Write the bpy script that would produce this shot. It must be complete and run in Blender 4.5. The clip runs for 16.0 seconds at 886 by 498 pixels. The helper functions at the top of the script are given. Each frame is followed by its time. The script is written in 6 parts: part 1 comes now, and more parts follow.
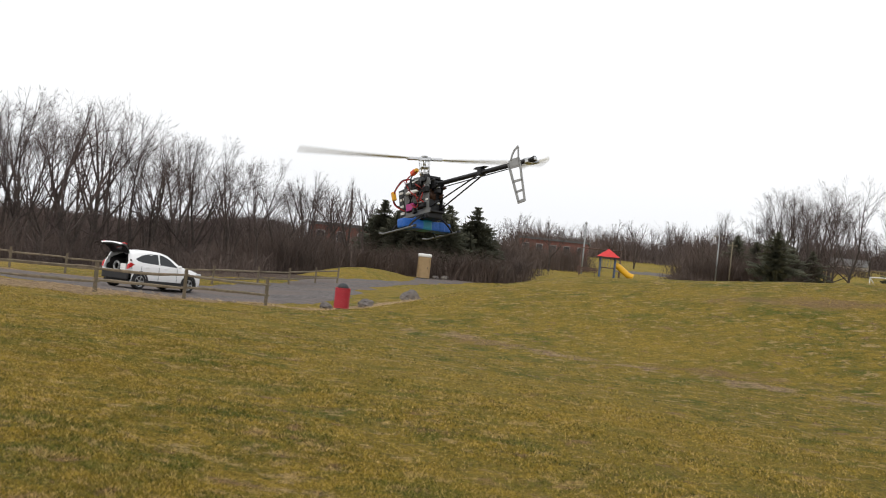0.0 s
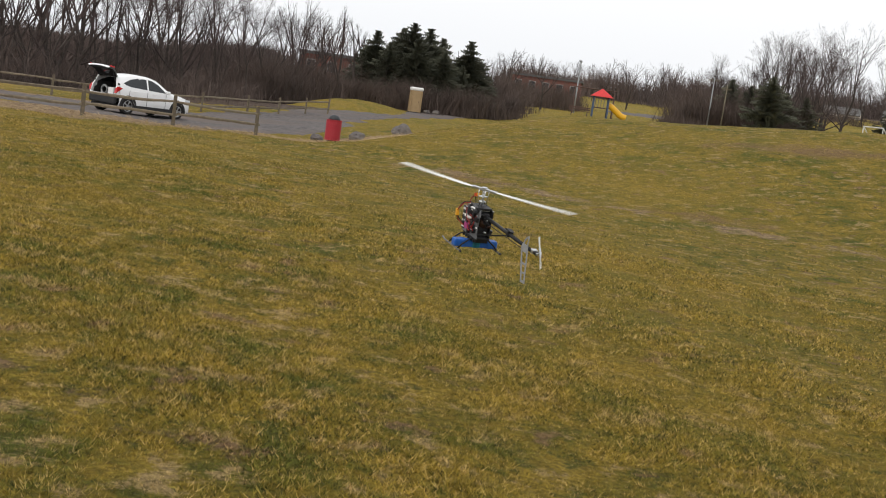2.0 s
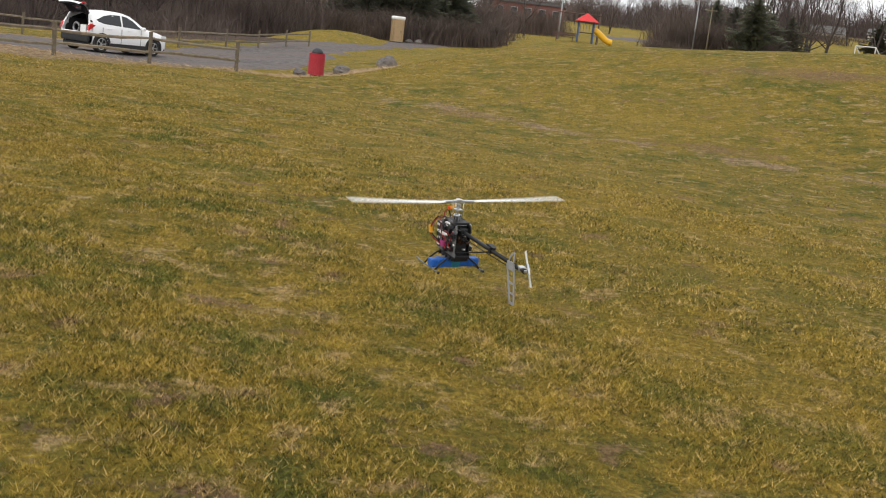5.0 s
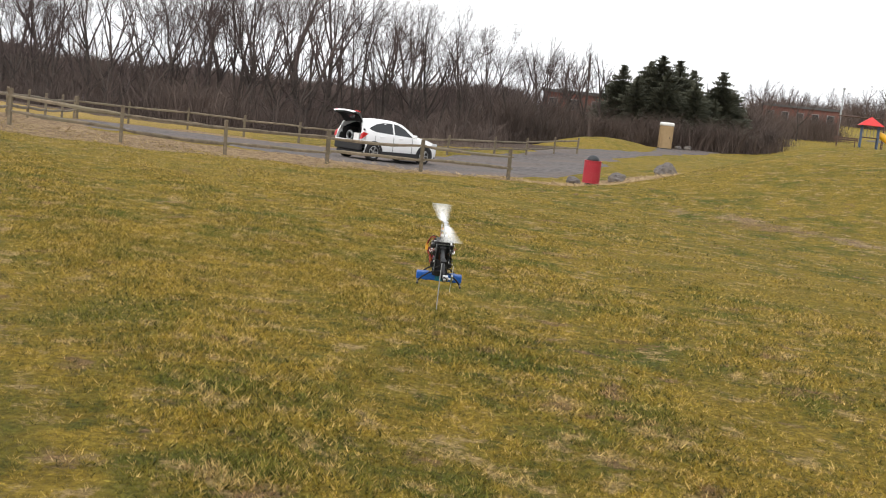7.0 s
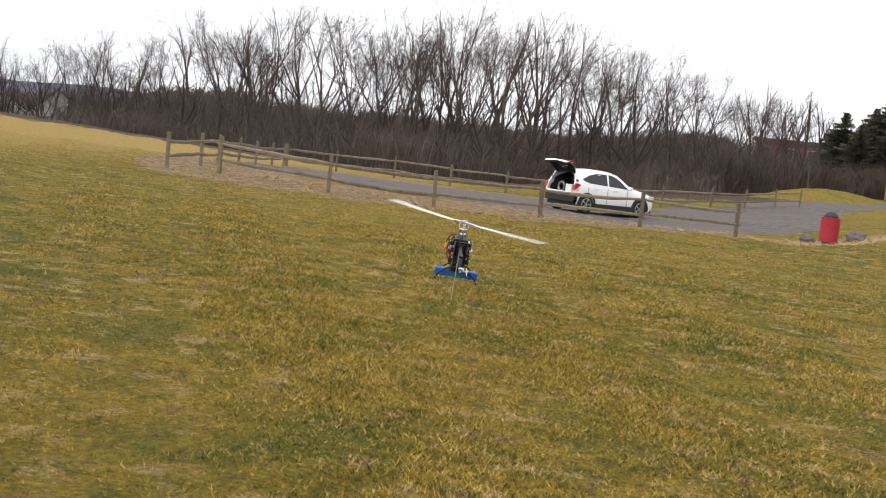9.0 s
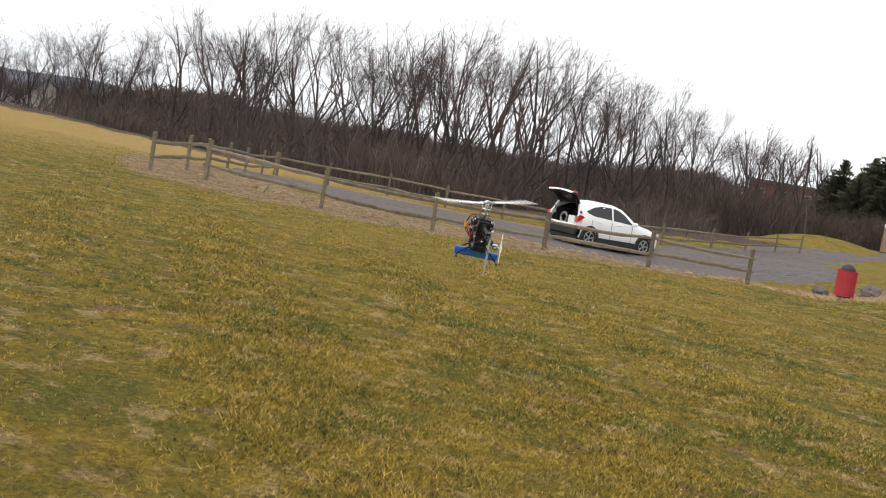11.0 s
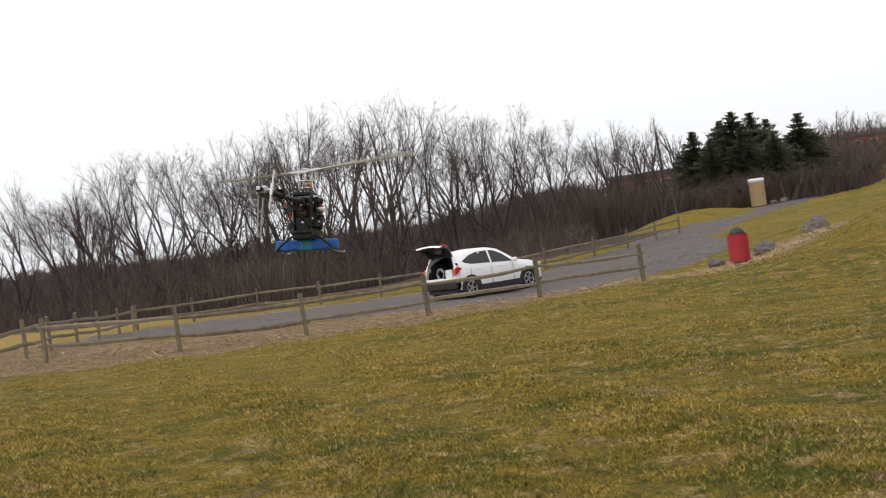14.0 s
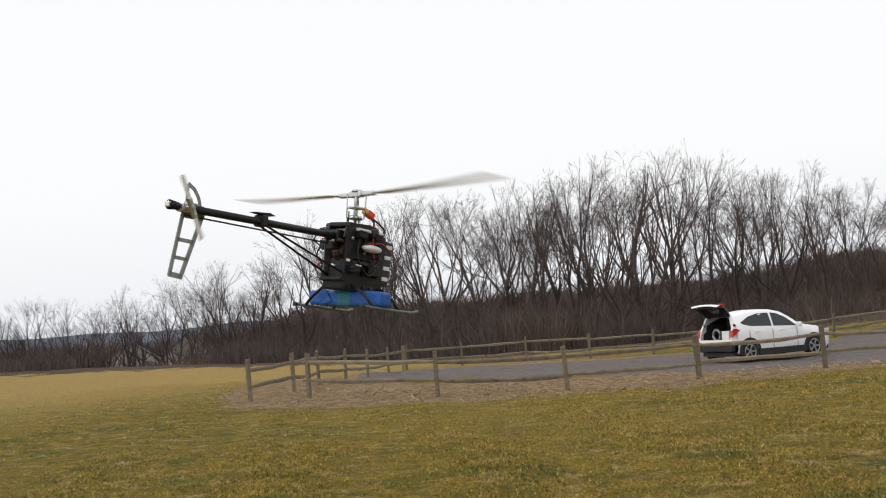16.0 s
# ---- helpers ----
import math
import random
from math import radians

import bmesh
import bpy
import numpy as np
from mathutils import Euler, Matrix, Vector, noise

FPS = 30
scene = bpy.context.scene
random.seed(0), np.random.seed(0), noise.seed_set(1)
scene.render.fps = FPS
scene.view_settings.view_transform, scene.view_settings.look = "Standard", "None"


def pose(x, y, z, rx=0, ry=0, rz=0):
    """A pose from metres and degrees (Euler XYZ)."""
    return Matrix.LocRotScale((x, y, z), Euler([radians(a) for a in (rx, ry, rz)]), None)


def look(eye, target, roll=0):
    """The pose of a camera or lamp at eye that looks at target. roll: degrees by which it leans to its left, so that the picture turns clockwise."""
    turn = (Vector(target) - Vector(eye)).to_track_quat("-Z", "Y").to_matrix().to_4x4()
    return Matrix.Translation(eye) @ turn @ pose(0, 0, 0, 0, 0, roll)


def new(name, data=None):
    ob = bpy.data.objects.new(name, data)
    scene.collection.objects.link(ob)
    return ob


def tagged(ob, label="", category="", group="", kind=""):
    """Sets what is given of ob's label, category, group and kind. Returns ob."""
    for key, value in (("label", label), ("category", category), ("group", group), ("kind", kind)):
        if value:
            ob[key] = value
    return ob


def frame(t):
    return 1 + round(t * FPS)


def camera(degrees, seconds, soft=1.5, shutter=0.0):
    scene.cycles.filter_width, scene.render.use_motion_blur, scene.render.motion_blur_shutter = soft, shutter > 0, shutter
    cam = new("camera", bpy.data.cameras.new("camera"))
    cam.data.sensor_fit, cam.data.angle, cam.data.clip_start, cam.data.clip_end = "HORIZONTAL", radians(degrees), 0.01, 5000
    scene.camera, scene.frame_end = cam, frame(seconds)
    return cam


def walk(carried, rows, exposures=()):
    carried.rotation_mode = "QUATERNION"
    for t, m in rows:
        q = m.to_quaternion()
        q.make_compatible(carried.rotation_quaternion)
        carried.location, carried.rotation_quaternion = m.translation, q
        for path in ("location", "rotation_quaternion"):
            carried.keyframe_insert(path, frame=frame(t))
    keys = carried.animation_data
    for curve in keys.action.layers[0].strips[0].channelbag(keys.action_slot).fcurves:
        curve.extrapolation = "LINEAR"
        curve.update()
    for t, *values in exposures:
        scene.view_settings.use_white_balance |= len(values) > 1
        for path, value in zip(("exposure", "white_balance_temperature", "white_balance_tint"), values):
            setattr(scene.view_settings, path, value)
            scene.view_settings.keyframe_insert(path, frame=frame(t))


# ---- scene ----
cam = camera(42.0, 16.0, soft=1.0, shutter=0.14)

# seconds, place in metres, then heading to the left of +y, tilt up and lean in degrees
PATH = [
    (0.0, 0.05, 0.01, 1.64, 4.73, 1.00, 6.15),
    (0.5, 0.07, -0.03, 1.66, 1.50, -0.70, 5.06),
    (1.0, 0.09, -0.05, 1.65, 0.79, -3.07, 4.70),
    (1.5, 0.08, 0.02, 1.65, 2.94, -5.88, 3.86),
    (2.0, -0.07, 0.26, 1.65, 3.15, -7.05, 8.11),
    (2.5, -0.14, 0.43, 1.64, 3.11, -7.59, 9.33),
    (3.0, -0.14, 0.70, 1.64, 1.09, -7.16, 7.05),
    (3.2, -0.16, 0.78, 1.64, -0.42, -7.48, 8.08),
    (5.3, -0.56, 1.77, 1.70, 2.43, -10.58, 7.05),
    (5.5, -0.69, 2.02, 1.69, 2.96, -10.66, 7.45),
    (6.0, -0.94, 2.71, 1.67, 6.02, -8.85, 4.40),
    (6.5, -1.14, 3.46, 1.63, 12.82, -5.71, 2.45),
    (7.0, -1.41, 4.05, 1.57, 15.21, -6.66, 6.18),
    (7.5, -1.66, 4.55, 1.58, 18.23, -6.75, 6.52),
    (8.0, -1.91, 5.14, 1.57, 21.68, -6.41, 5.89),
    (8.5, -2.30, 5.59, 1.56, 23.58, -5.29, 8.41),
    (9.0, -2.63, 6.01, 1.59, 25.24, -5.41, 6.44),
    (9.2, -2.73, 6.21, 1.57, 26.24, -5.72, 5.01),
    (11.3, -4.04, 7.98, 1.59, 23.22, -3.64, 12.11),
    (11.5, -4.14, 8.18, 1.58, 21.63, -2.92, 12.38),
    (12.0, -4.36, 8.61, 1.57, 18.80, -2.44, 10.48),
    (12.5, -4.37, 9.06, 1.55, 18.38, -1.10, 5.64),
    (13.0, -4.31, 9.29, 1.54, 18.50, -2.42, 0.37),
    (13.5, -4.36, 9.68, 1.53, 17.23, -1.94, -3.00),
    (14.0, -4.40, 10.02, 1.53, 19.03, -0.50, -7.92),
    (14.5, -4.49, 10.48, 1.52, 25.03, 2.49, -8.02),
    (15.0, -4.52, 10.81, 1.47, 29.26, 3.70, -6.83),
    (15.5, -4.59, 11.04, 1.47, 31.27, 4.21, -3.12),
    (16.0, -4.59, 11.12, 1.53, 32.54, 3.47, -4.44),
]


def carried_pose(x, y, z, yaw, tilt, lean):
    a, b = radians(yaw), radians(tilt)
    ahead = Vector((-math.sin(a) * math.cos(b), math.cos(a) * math.cos(b), math.sin(b)))
    return look((x, y, z), Vector((x, y, z)) + ahead * 10, lean)


# the clip's camera opens up a little while it looks down at the grass
EXPOSURE = [(0.0, 0.02), (1.5, -0.02), (3.0, 0.02), (5.5, 0.30), (7.0, 0.44), (9.0, 0.38), (11.5, 0.24), (12.5, 0.16), (14.0, 0.0), (16.0, -0.07)]
walk(cam, [(r[0], carried_pose(*r[1:])) for r in PATH], EXPOSURE)

# ---- light: a bright overcast winter sky ----
world = bpy.data.worlds.new("overcast_sky")
scene.world = world
world.use_nodes = True
wn = world.node_tree
wn.nodes.clear()
w_out = wn.nodes.new("ShaderNodeOutputWorld")
w_bg = wn.nodes.new("ShaderNodeBackground")
w_sky = wn.nodes.new("ShaderNodeTexSky")
w_sky.sky_type = "NISHITA"
w_sky.sun_disc = False
w_sky.sun_elevation = radians(38)
w_sky.sun_rotation = radians(-150)
w_sky.air_density, w_sky.dust_density, w_sky.ozone_density = 1.0, 6.0, 1.0
# the cloud deck: nearly even and white, a little greyer low down
w_mix = wn.nodes.new("ShaderNodeMix")
w_mix.data_type = "RGBA"
w_mix.inputs[0].default_value = 0.86
w_cloud = wn.nodes.new("ShaderNodeValToRGB")
w_cloud.color_ramp.elements[0].position, w_cloud.color_ramp.elements[0].color = 0.0, (10.2, 10.5, 11.0, 1)
w_cloud.color_ramp.elements[1].position, w_cloud.color_ramp.elements[1].color = 0.12, (11.6, 11.6, 11.7, 1)
w_co = wn.nodes.new("ShaderNodeTexCoord")
w_sep = wn.nodes.new("ShaderNodeSeparateXYZ")
wn.links.new(w_co.outputs["Generated"], w_sep.inputs[0])
wn.links.new(w_sep.outputs["Z"], w_cloud.inputs[0])
wn.links.new(w_sky.outputs[0], w_mix.inputs[6])
wn.links.new(w_cloud.outputs[0], w_mix.inputs[7])
wn.links.new(w_mix.outputs[2], w_bg.inputs["Color"])
w_bg.inputs["Strength"].default_value = 0.1
wn.links.new(w_bg.outputs[0], w_out.inputs[0])

sun = new("sun", bpy.data.lights.new("sun", "SUN"))
sun.data.energy, sun.data.angle, sun.data.color = 0.8, radians(25), (1.0, 0.97, 0.92)
sun.matrix_world = look((0, 0, 60), (30, 45, 0))


# ---- materials ----
def material(name, base, rough=0.8, metal=0.0, second=None, scale=8.0, bump=0.0, bump_scale=40.0, third=None, big=0.7, coords="Object", spec=0.4, contrast=(0.35, 0.65), rand=0.0):
    m = bpy.data.materials.new(name)
    m.use_nodes = True
    nt = m.node_tree
    b = nt.nodes["Principled BSDF"]
    b.inputs["Roughness"].default_value, b.inputs["Metallic"].default_value = rough, metal
    b.inputs["Specular IOR Level"].default_value = spec
    b.inputs["Base Color"].default_value = (*base, 1)
    co = nt.nodes.new("ShaderNodeTexCoord")

    def noise_node(s, detail=5, rough_=0.6):
        n = nt.nodes.new("ShaderNodeTexNoise")
        n.inputs["Scale"].default_value, n.inputs["Detail"].default_value, n.inputs["Roughness"].default_value = s, detail, rough_
        nt.links.new(co.outputs[coords], n.inputs["Vector"])
        return n

    colour = None
    if second:
        n, r, x = noise_node(scale), nt.nodes.new("ShaderNodeMapRange"), nt.nodes.new("ShaderNodeMix")
        r.inputs[1].default_value, r.inputs[2].default_value = contrast
        x.data_type = "RGBA"
        x.inputs[6].default_value, x.inputs[7].default_value = (*base, 1), (*second, 1)
        nt.links.new(n.outputs["Fac"], r.inputs[0])
        nt.links.new(r.outputs[0], x.inputs[0])
        colour = x.outputs[2]
        if third:
            n2, r2, x2 = noise_node(big), nt.nodes.new("ShaderNodeMapRange"), nt.nodes.new("ShaderNodeMix")
            r2.inputs[1].default_value, r2.inputs[2].default_value = 0.42, 0.68
            x2.data_type = "RGBA"
            nt.links.new(colour, x2.inputs[6])
            x2.inputs[7].default_value = (*third, 1)
            nt.links.new(n2.outputs["Fac"], r2.inputs[0])
            nt.links.new(r2.outputs[0], x2.inputs[0])
            colour = x2.outputs[2]
    if rand:
        info, hsv, mr = nt.nodes.new("ShaderNodeObjectInfo"), nt.nodes.new("ShaderNodeHueSaturation"), nt.nodes.new("ShaderNodeMapRange")
        mr.inputs[3].default_value, mr.inputs[4].default_value = 1 - rand, 1 + rand
        nt.links.new(info.outputs["Random"], mr.inputs[0])
        nt.links.new(mr.outputs[0], hsv.inputs["Value"])
        if colour:
            nt.links.new(colour, hsv.inputs["Color"])
        else:
            hsv.inputs["Color"].default_value = (*base, 1)
        colour = hsv.outputs[0]
    if colour:
        nt.links.new(colour, b.inputs["Base Color"])
    if bump:
        n, bp = noise_node(bump_scale, 6), nt.nodes.new("ShaderNodeBump")
        bp.inputs["Strength"].default_value, bp.inputs["Distance"].default_value = bump, 0.02
        nt.links.new(n.outputs["Fac"], bp.inputs["Height"])
        nt.links.new(bp.outputs[0], b.inputs["Normal"])
    return m


M_WOOD = material("weathered_fence_wood", (0.225, 0.178, 0.122), 0.9, second=(0.115, 0.092, 0.066), scale=6, bump=0.5, bump_scale=60, third=(0.19, 0.17, 0.11), big=1.5, rand=0.18)
M_RAIL = material("weathered_rail_wood", (0.26, 0.21, 0.15), 0.9, second=(0.13, 0.105, 0.075), scale=5, bump=0.5, bump_scale=50, third=(0.20, 0.175, 0.12), big=1.1, rand=0.15)
M_BARK = material("grey_bark", (0.078, 0.062, 0.053), 0.95, second=(0.042, 0.033, 0.029), scale=3, bump=0.5, bump_scale=14, rand=0.25)
M_TWIG = material("bare_twigs", (0.090, 0.066, 0.060), 0.95, second=(0.056, 0.041, 0.038), scale=1.5, rand=0.3)
M_BRUSH = material("winter_brush", (0.105, 0.078, 0.066), 0.95, second=(0.062, 0.047, 0.041), scale=0.6, third=(0.118, 0.086, 0.070), big=0.12)
M_FAR = material("far_woods", (0.118, 0.092, 0.082), 0.95, second=(0.080, 0.063, 0.058), scale=0.4, third=(0.145, 0.105, 0.090), big=0.05)
M_NEEDLE = material("dark_needles", (0.060, 0.066, 0.045), 0.9, second=(0.100, 0.100, 0.068), scale=1.2, rand=0.25)
M_RED = material("red_painted_metal", (0.40, 0.022, 0.038), 0.45, second=(0.28, 0.018, 0.028), scale=5, third=(0.40, 0.035, 0.045), big=2)
M_BLACKPL = material("black_plastic", (0.02, 0.023, 0.026), 0.5, second=(0.03, 0.034, 0.038), scale=12)
M_GALV = material("galvanised_metal", (0.32, 0.33, 0.33), 0.45, 0.6, second=(0.24, 0.25, 0.25), scale=9)
M_ROCK = material("grey_boulder", (0.145, 0.128, 0.122), 0.95, second=(0.062, 0.055, 0.054), scale=4, bump=0.8, bump_scale=9, third=(0.22, 0.195, 0.165), big=1.4)


# ---- mesh helpers ----
def mesh_object(name, verts, faces, mat, smooth=False):
    me = bpy.data.meshes.new(name)
    me.from_pydata(verts, [], faces)
    me.update()
    if smooth:
        me.polygons.foreach_set("use_smooth", [True] * len(me.polygons))
    for m in (mat if isinstance(mat, (list, tuple)) else [mat]):
        me.materials.append(m)
    return new(name, me)


def part(name, bm, mat, parent, label="", smooth=False, at=None):
    me = bpy.data.meshes.new(name)
    bmesh.ops.recalc_face_normals(bm, faces=bm.faces)
    if smooth:
        for f in bm.faces:
            f.smooth = True
    bm.to_mesh(me)
    bm.free()
    for m in (mat if isinstance(mat, (list, tuple)) else [mat]):
        me.materials.append(m)
    ob = new(name, me)
    ob.parent = parent
    if at is not None:
        ob.matrix_local = at
    if label:
        tagged(ob, label)
    return ob


def add_box(bm, c, size, m=None, bevel=0.0, mat=0):
    r = bmesh.ops.create_cube(bm, size=1.0)
    vs = r["verts"]
    bmesh.ops.scale(bm, vec=size, verts=vs)
    if bevel:
        es = list({e for v in vs for e in v.link_edges})
        out = bmesh.ops.bevel(bm, geom=es, offset=bevel, segments=2, affect="EDGES", profile=0.6)
        vs = list({v for f in out["faces"] for v in f.verts} | {v for v in vs if v.is_valid})
    mm = Matrix.Translation(c) @ (m or Matrix())
    bmesh.ops.transform(bm, matrix=mm, verts=vs)
    for f in {f for v in vs for f in v.link_faces}:
        f.material_index = mat
    return vs


def add_rod(bm, a, b, r0, r1=None, seg=8, mat=0, caps=True):
    a, b = Vector(a), Vector(b)
    d = b - a
    if d.length < 1e-6:
        return
    r = bmesh.ops.create_cone(bm, cap_ends=caps, segments=seg, radius1=r0, radius2=r0 if r1 is None else r1, depth=d.length)
    q = d.to_track_quat("Z", "Y").to_matrix().to_4x4()
    bmesh.ops.transform(bm, matrix=Matrix.Translation((a + b) / 2) @ q, verts=r["verts"])
    for f in {f for v in r["verts"] for f in v.link_faces}:
        f.material_index = mat


def add_tube(bm, pts, r, seg=6):
    """A bent tube through the points."""
    pts = [Vector(p) for p in pts]
    rings = []
    for i, p in enumerate(pts):
        d = (pts[min(i + 1, len(pts) - 1)] - pts[max(i - 1, 0)]).normalized()
        q = d.to_track_quat("Z", "Y")
        rings.append([bm.verts.new(p + q @ Vector((r * math.cos(k * math.tau / seg), r * math.sin(k * math.tau / seg), 0))) for k in range(seg)])
    for i in range(len(rings) - 1):
        for k in range(seg):
            bm.faces.new((rings[i][k], rings[i][(k + 1) % seg], rings[i + 1][(k + 1) % seg], rings[i + 1][k]))
    bm.faces.new(rings[0][::-1]), bm.faces.new(rings[-1])


def eased(pts, steps=5):
    """A smooth line through the points."""
    pts = [Vector(p) for p in pts]
    out = []
    for i in range(len(pts) - 1):
        a, b, c, d = pts[max(i - 1, 0)], pts[i], pts[i + 1], pts[min(i + 2, len(pts) - 1)]
        for k in range(steps):
            u = k / steps
            out.append(0.5 * (2 * b + (c - a) * u + (2 * a - 5 * b + 4 * c - d) * u * u + (3 * b - a - 3 * c + d) * u ** 3))
    return out + [pts[-1]]


def add_prism(bm, outline, depth, m=None, mat=0):
    """A flat outline (x, z) given thickness along y, then moved by m."""
    a = [bm.verts.new((x, -depth / 2, z)) for x, z in outline]
    b = [bm.verts.new((x, depth / 2, z)) for x, z in outline]
    n = len(outline)
    fs = [bm.faces.new(a), bm.faces.new(b[::-1])] + [bm.faces.new((a[i], b[i], b[(i + 1) % n], a[(i + 1) % n])) for i in range(n)]
    for f in fs:
        f.material_index = mat
    if m:
        bmesh.ops.transform(bm, matrix=m, verts=a + b)


def smooth_step(v, lo, hi):
    u = np.clip((np.asarray(v, float) - lo) / (hi - lo), 0, 1)
    return u * u * (3 - 2 * u)


# ---- the lie of the land ----
def land(x, y):
    """Height of the turf: a field falling gently ahead, a grassy bank, a rise towards the playground, low ground under the woods."""
    x, y = np.asarray(x, float), np.asarray(y, float)
    z = -0.012 * np.clip(y, -20, 130) - 0.013 * np.clip(x, -60, 40)
    s, l = 0.55 * x + 0.835 * y - 25.0, 0.835 * x - 0.55 * y
    toe = 8.0 * smooth_step(-l, 24, 33)
    amp = np.interp(l, [-120, -62, -43, -36, -31.5, -26.5, -13, 10, 60], [0.0, 0.0, 0.25, 1.2, 1.85, 2.45, 3.45, 4.2, 4.4])
    amp = amp * (1 - 0.25 * smooth_step(s, 30, 80))
    z = z + amp * smooth_step(s - toe, -2.0, 18.0)
    z = z + 0.034 * np.clip(y - 58, 0, 90) * smooth_step(x, -45, -20)
    z = z + 0.045 * np.clip(y - 150, 0, 260) * smooth_step(x + 0.05 * (y - 150), -25, 10)
    z = z - 0.24 * smooth_step(y, 39, 46) * (1 - smooth_step(y, 66, 78)) * smooth_step(-x, 9, 14)
    z = z + 2.1 * np.exp(-(((x - 6.5) / 9) ** 2 + ((y - 121) / 14) ** 2))
    z = z - 0.12 * np.exp(-((x + 7.2) ** 2 + (y - 43.8) ** 2) / 9.0) - 0.15 * np.exp(-((x + 15.6) ** 2 + (y - 36.3) ** 2) / 9.0)
    # the woods and the valley lie lower
    edge = smooth_step(-0.62 * x + 0.78 * y, 66, 110) * smooth_step(-x, 12, 34)
    z = z - 4.5 * edge
    z = z - 0.03 * smooth_step(y, 48, 56) * (1 - smooth_step(y, 56, 66)) * smooth_step(-x, 16, 26)
    z = z + 1.25 * smooth_step(-x, 30, 62) * smooth_step(y, 20, 60)
    # a wooded hillside closes the view behind the woods
    az, away = np.degrees(np.arctan2(-(x + 3), y - 6)), np.hypot(x + 3, y - 6)
    hill = 1.6 + 152 * np.tan(np.radians(np.interp(az, [9, 13, 17, 20, 24, 30, 38, 44], [1.5, 1.3, 0.75, 0.5, 0.45, 0.4, 0.3, 0.0])))
    z = z + (hill - z) * smooth_step(away, 112, 152) * (1 - smooth_step(away, 200, 400)) * smooth_step(az, 9.5, 13) * (1 - smooth_step(az, 38, 42))
    # the rise beyond the playground climbs into a wooded ridge
    z = z + 4.8 * smooth_step(np.hypot(x, y), 185, 290) * smooth_step(x, 35, 66)
    z = z + 3.0 * smooth_step(np.hypot(x, y), 320, 420) * smooth_step(x + 0.05 * y, 0, 30) * smooth_step(y, 150, 300)
    z = z + 2.0 * np.exp(-(((x - 27) / 12) ** 2 + ((y - 88) / 16) ** 2))
    far = np.hypot(x, y)
    z = z - 10 * smooth_step(far, 180, 700) * smooth_step(-x, 60, 200)
    z = z + 0.035 * np.sin(x * 0.9 + 1.3 * np.sin(y * 0.37)) * np.sin(y * 0.71 + 0.6) + 0.02 * np.sin(x * 2.1 + y * 1.7)
    return z


def ground_at(x, y):
    return float(land(x, y))


# ---- ground ----
class Nodes:
    """Short hands for colour noise on the lie of the land."""

    def __init__(self, nt):
        self.nt, self.co = nt, nt.nodes.new("ShaderNodeTexCoord")

    def tex(self, scale, detail, lo, hi, rough=0.65):
        n, r = self.nt.nodes.new("ShaderNodeTexNoise"), self.nt.nodes.new("ShaderNodeMapRange")
        n.inputs["Scale"].default_value, n.inputs["Detail"].default_value, n.inputs["Roughness"].default_value = scale, detail, rough
        r.inputs[1].default_value, r.inputs[2].default_value = lo, hi
        self.nt.links.new(self.co.outputs["Object"], n.inputs["Vector"])
        self.nt.links.new(n.outputs["Fac"], r.inputs[0])
        return r.outputs[0]

    def mix(self, fac, a, c):
        x = self.nt.nodes.new("ShaderNodeMix")
        x.data_type = "RGBA"
        for i, v in ((0, fac), (6, a), (7, c)):
            if isinstance(v, tuple):
                x.inputs[i].default_value = (*v, 1)
            elif isinstance(v, float):
                x.inputs[i].default_value = v
            else:
                self.nt.links.new(v, x.inputs[i])
        return x.outputs[2]

    def maths(self, op, a, c):
        x = self.nt.nodes.new("ShaderNodeMath")
        x.operation = op
        for i, v in ((0, a), (1, c)):
            if isinstance(v, float):
                x.inputs[i].default_value = v
            else:
                self.nt.links.new(v, x.inputs[i])
        return x.outputs[0]

    def attribute(self, name):
        x = self.nt.nodes.new("ShaderNodeAttribute")
        x.attribute_name = name
        return x.outputs["Fac"]

    def turf(self):
        """Winter turf: olive and yellow patches, dark green clumps, dead straw and a little bare soil."""
        c = self.mix(self.tex(1.3, 6, 0.42, 0.58), (0.165, 0.140, 0.020), (0.320, 0.226, 0.034))
        c = self.mix(self.tex(6.5, 5, 0.44, 0.62), c, (0.225, 0.160, 0.022))
        c = self.mix(self.tex(4.2, 6, 0.52, 0.62), c, (0.105, 0.105, 0.017))
        c = self.mix(self.tex(0.75, 6, 0.52, 0.62), c, (0.108, 0.116, 0.017))
        c = self.mix(self.tex(2.7, 8, 0.54, 0.62, 0.75), c, (0.40, 0.285, 0.125))
        c = self.mix(self.tex(2.1, 7, 0.59, 0.66), c, (0.230, 0.145, 0.075))
        field = self.maths("MULTIPLY", self.tex(0.09, 3, 0.42, 0.62), 0.5)
        c = self.mix(field, c, (0.310, 0.212, 0.034))
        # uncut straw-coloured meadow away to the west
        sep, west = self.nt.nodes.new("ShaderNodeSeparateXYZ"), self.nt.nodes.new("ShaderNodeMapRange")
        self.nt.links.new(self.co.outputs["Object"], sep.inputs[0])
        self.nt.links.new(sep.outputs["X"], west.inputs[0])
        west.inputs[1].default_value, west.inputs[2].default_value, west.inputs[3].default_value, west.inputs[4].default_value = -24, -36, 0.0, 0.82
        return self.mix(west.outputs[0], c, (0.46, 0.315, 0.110))


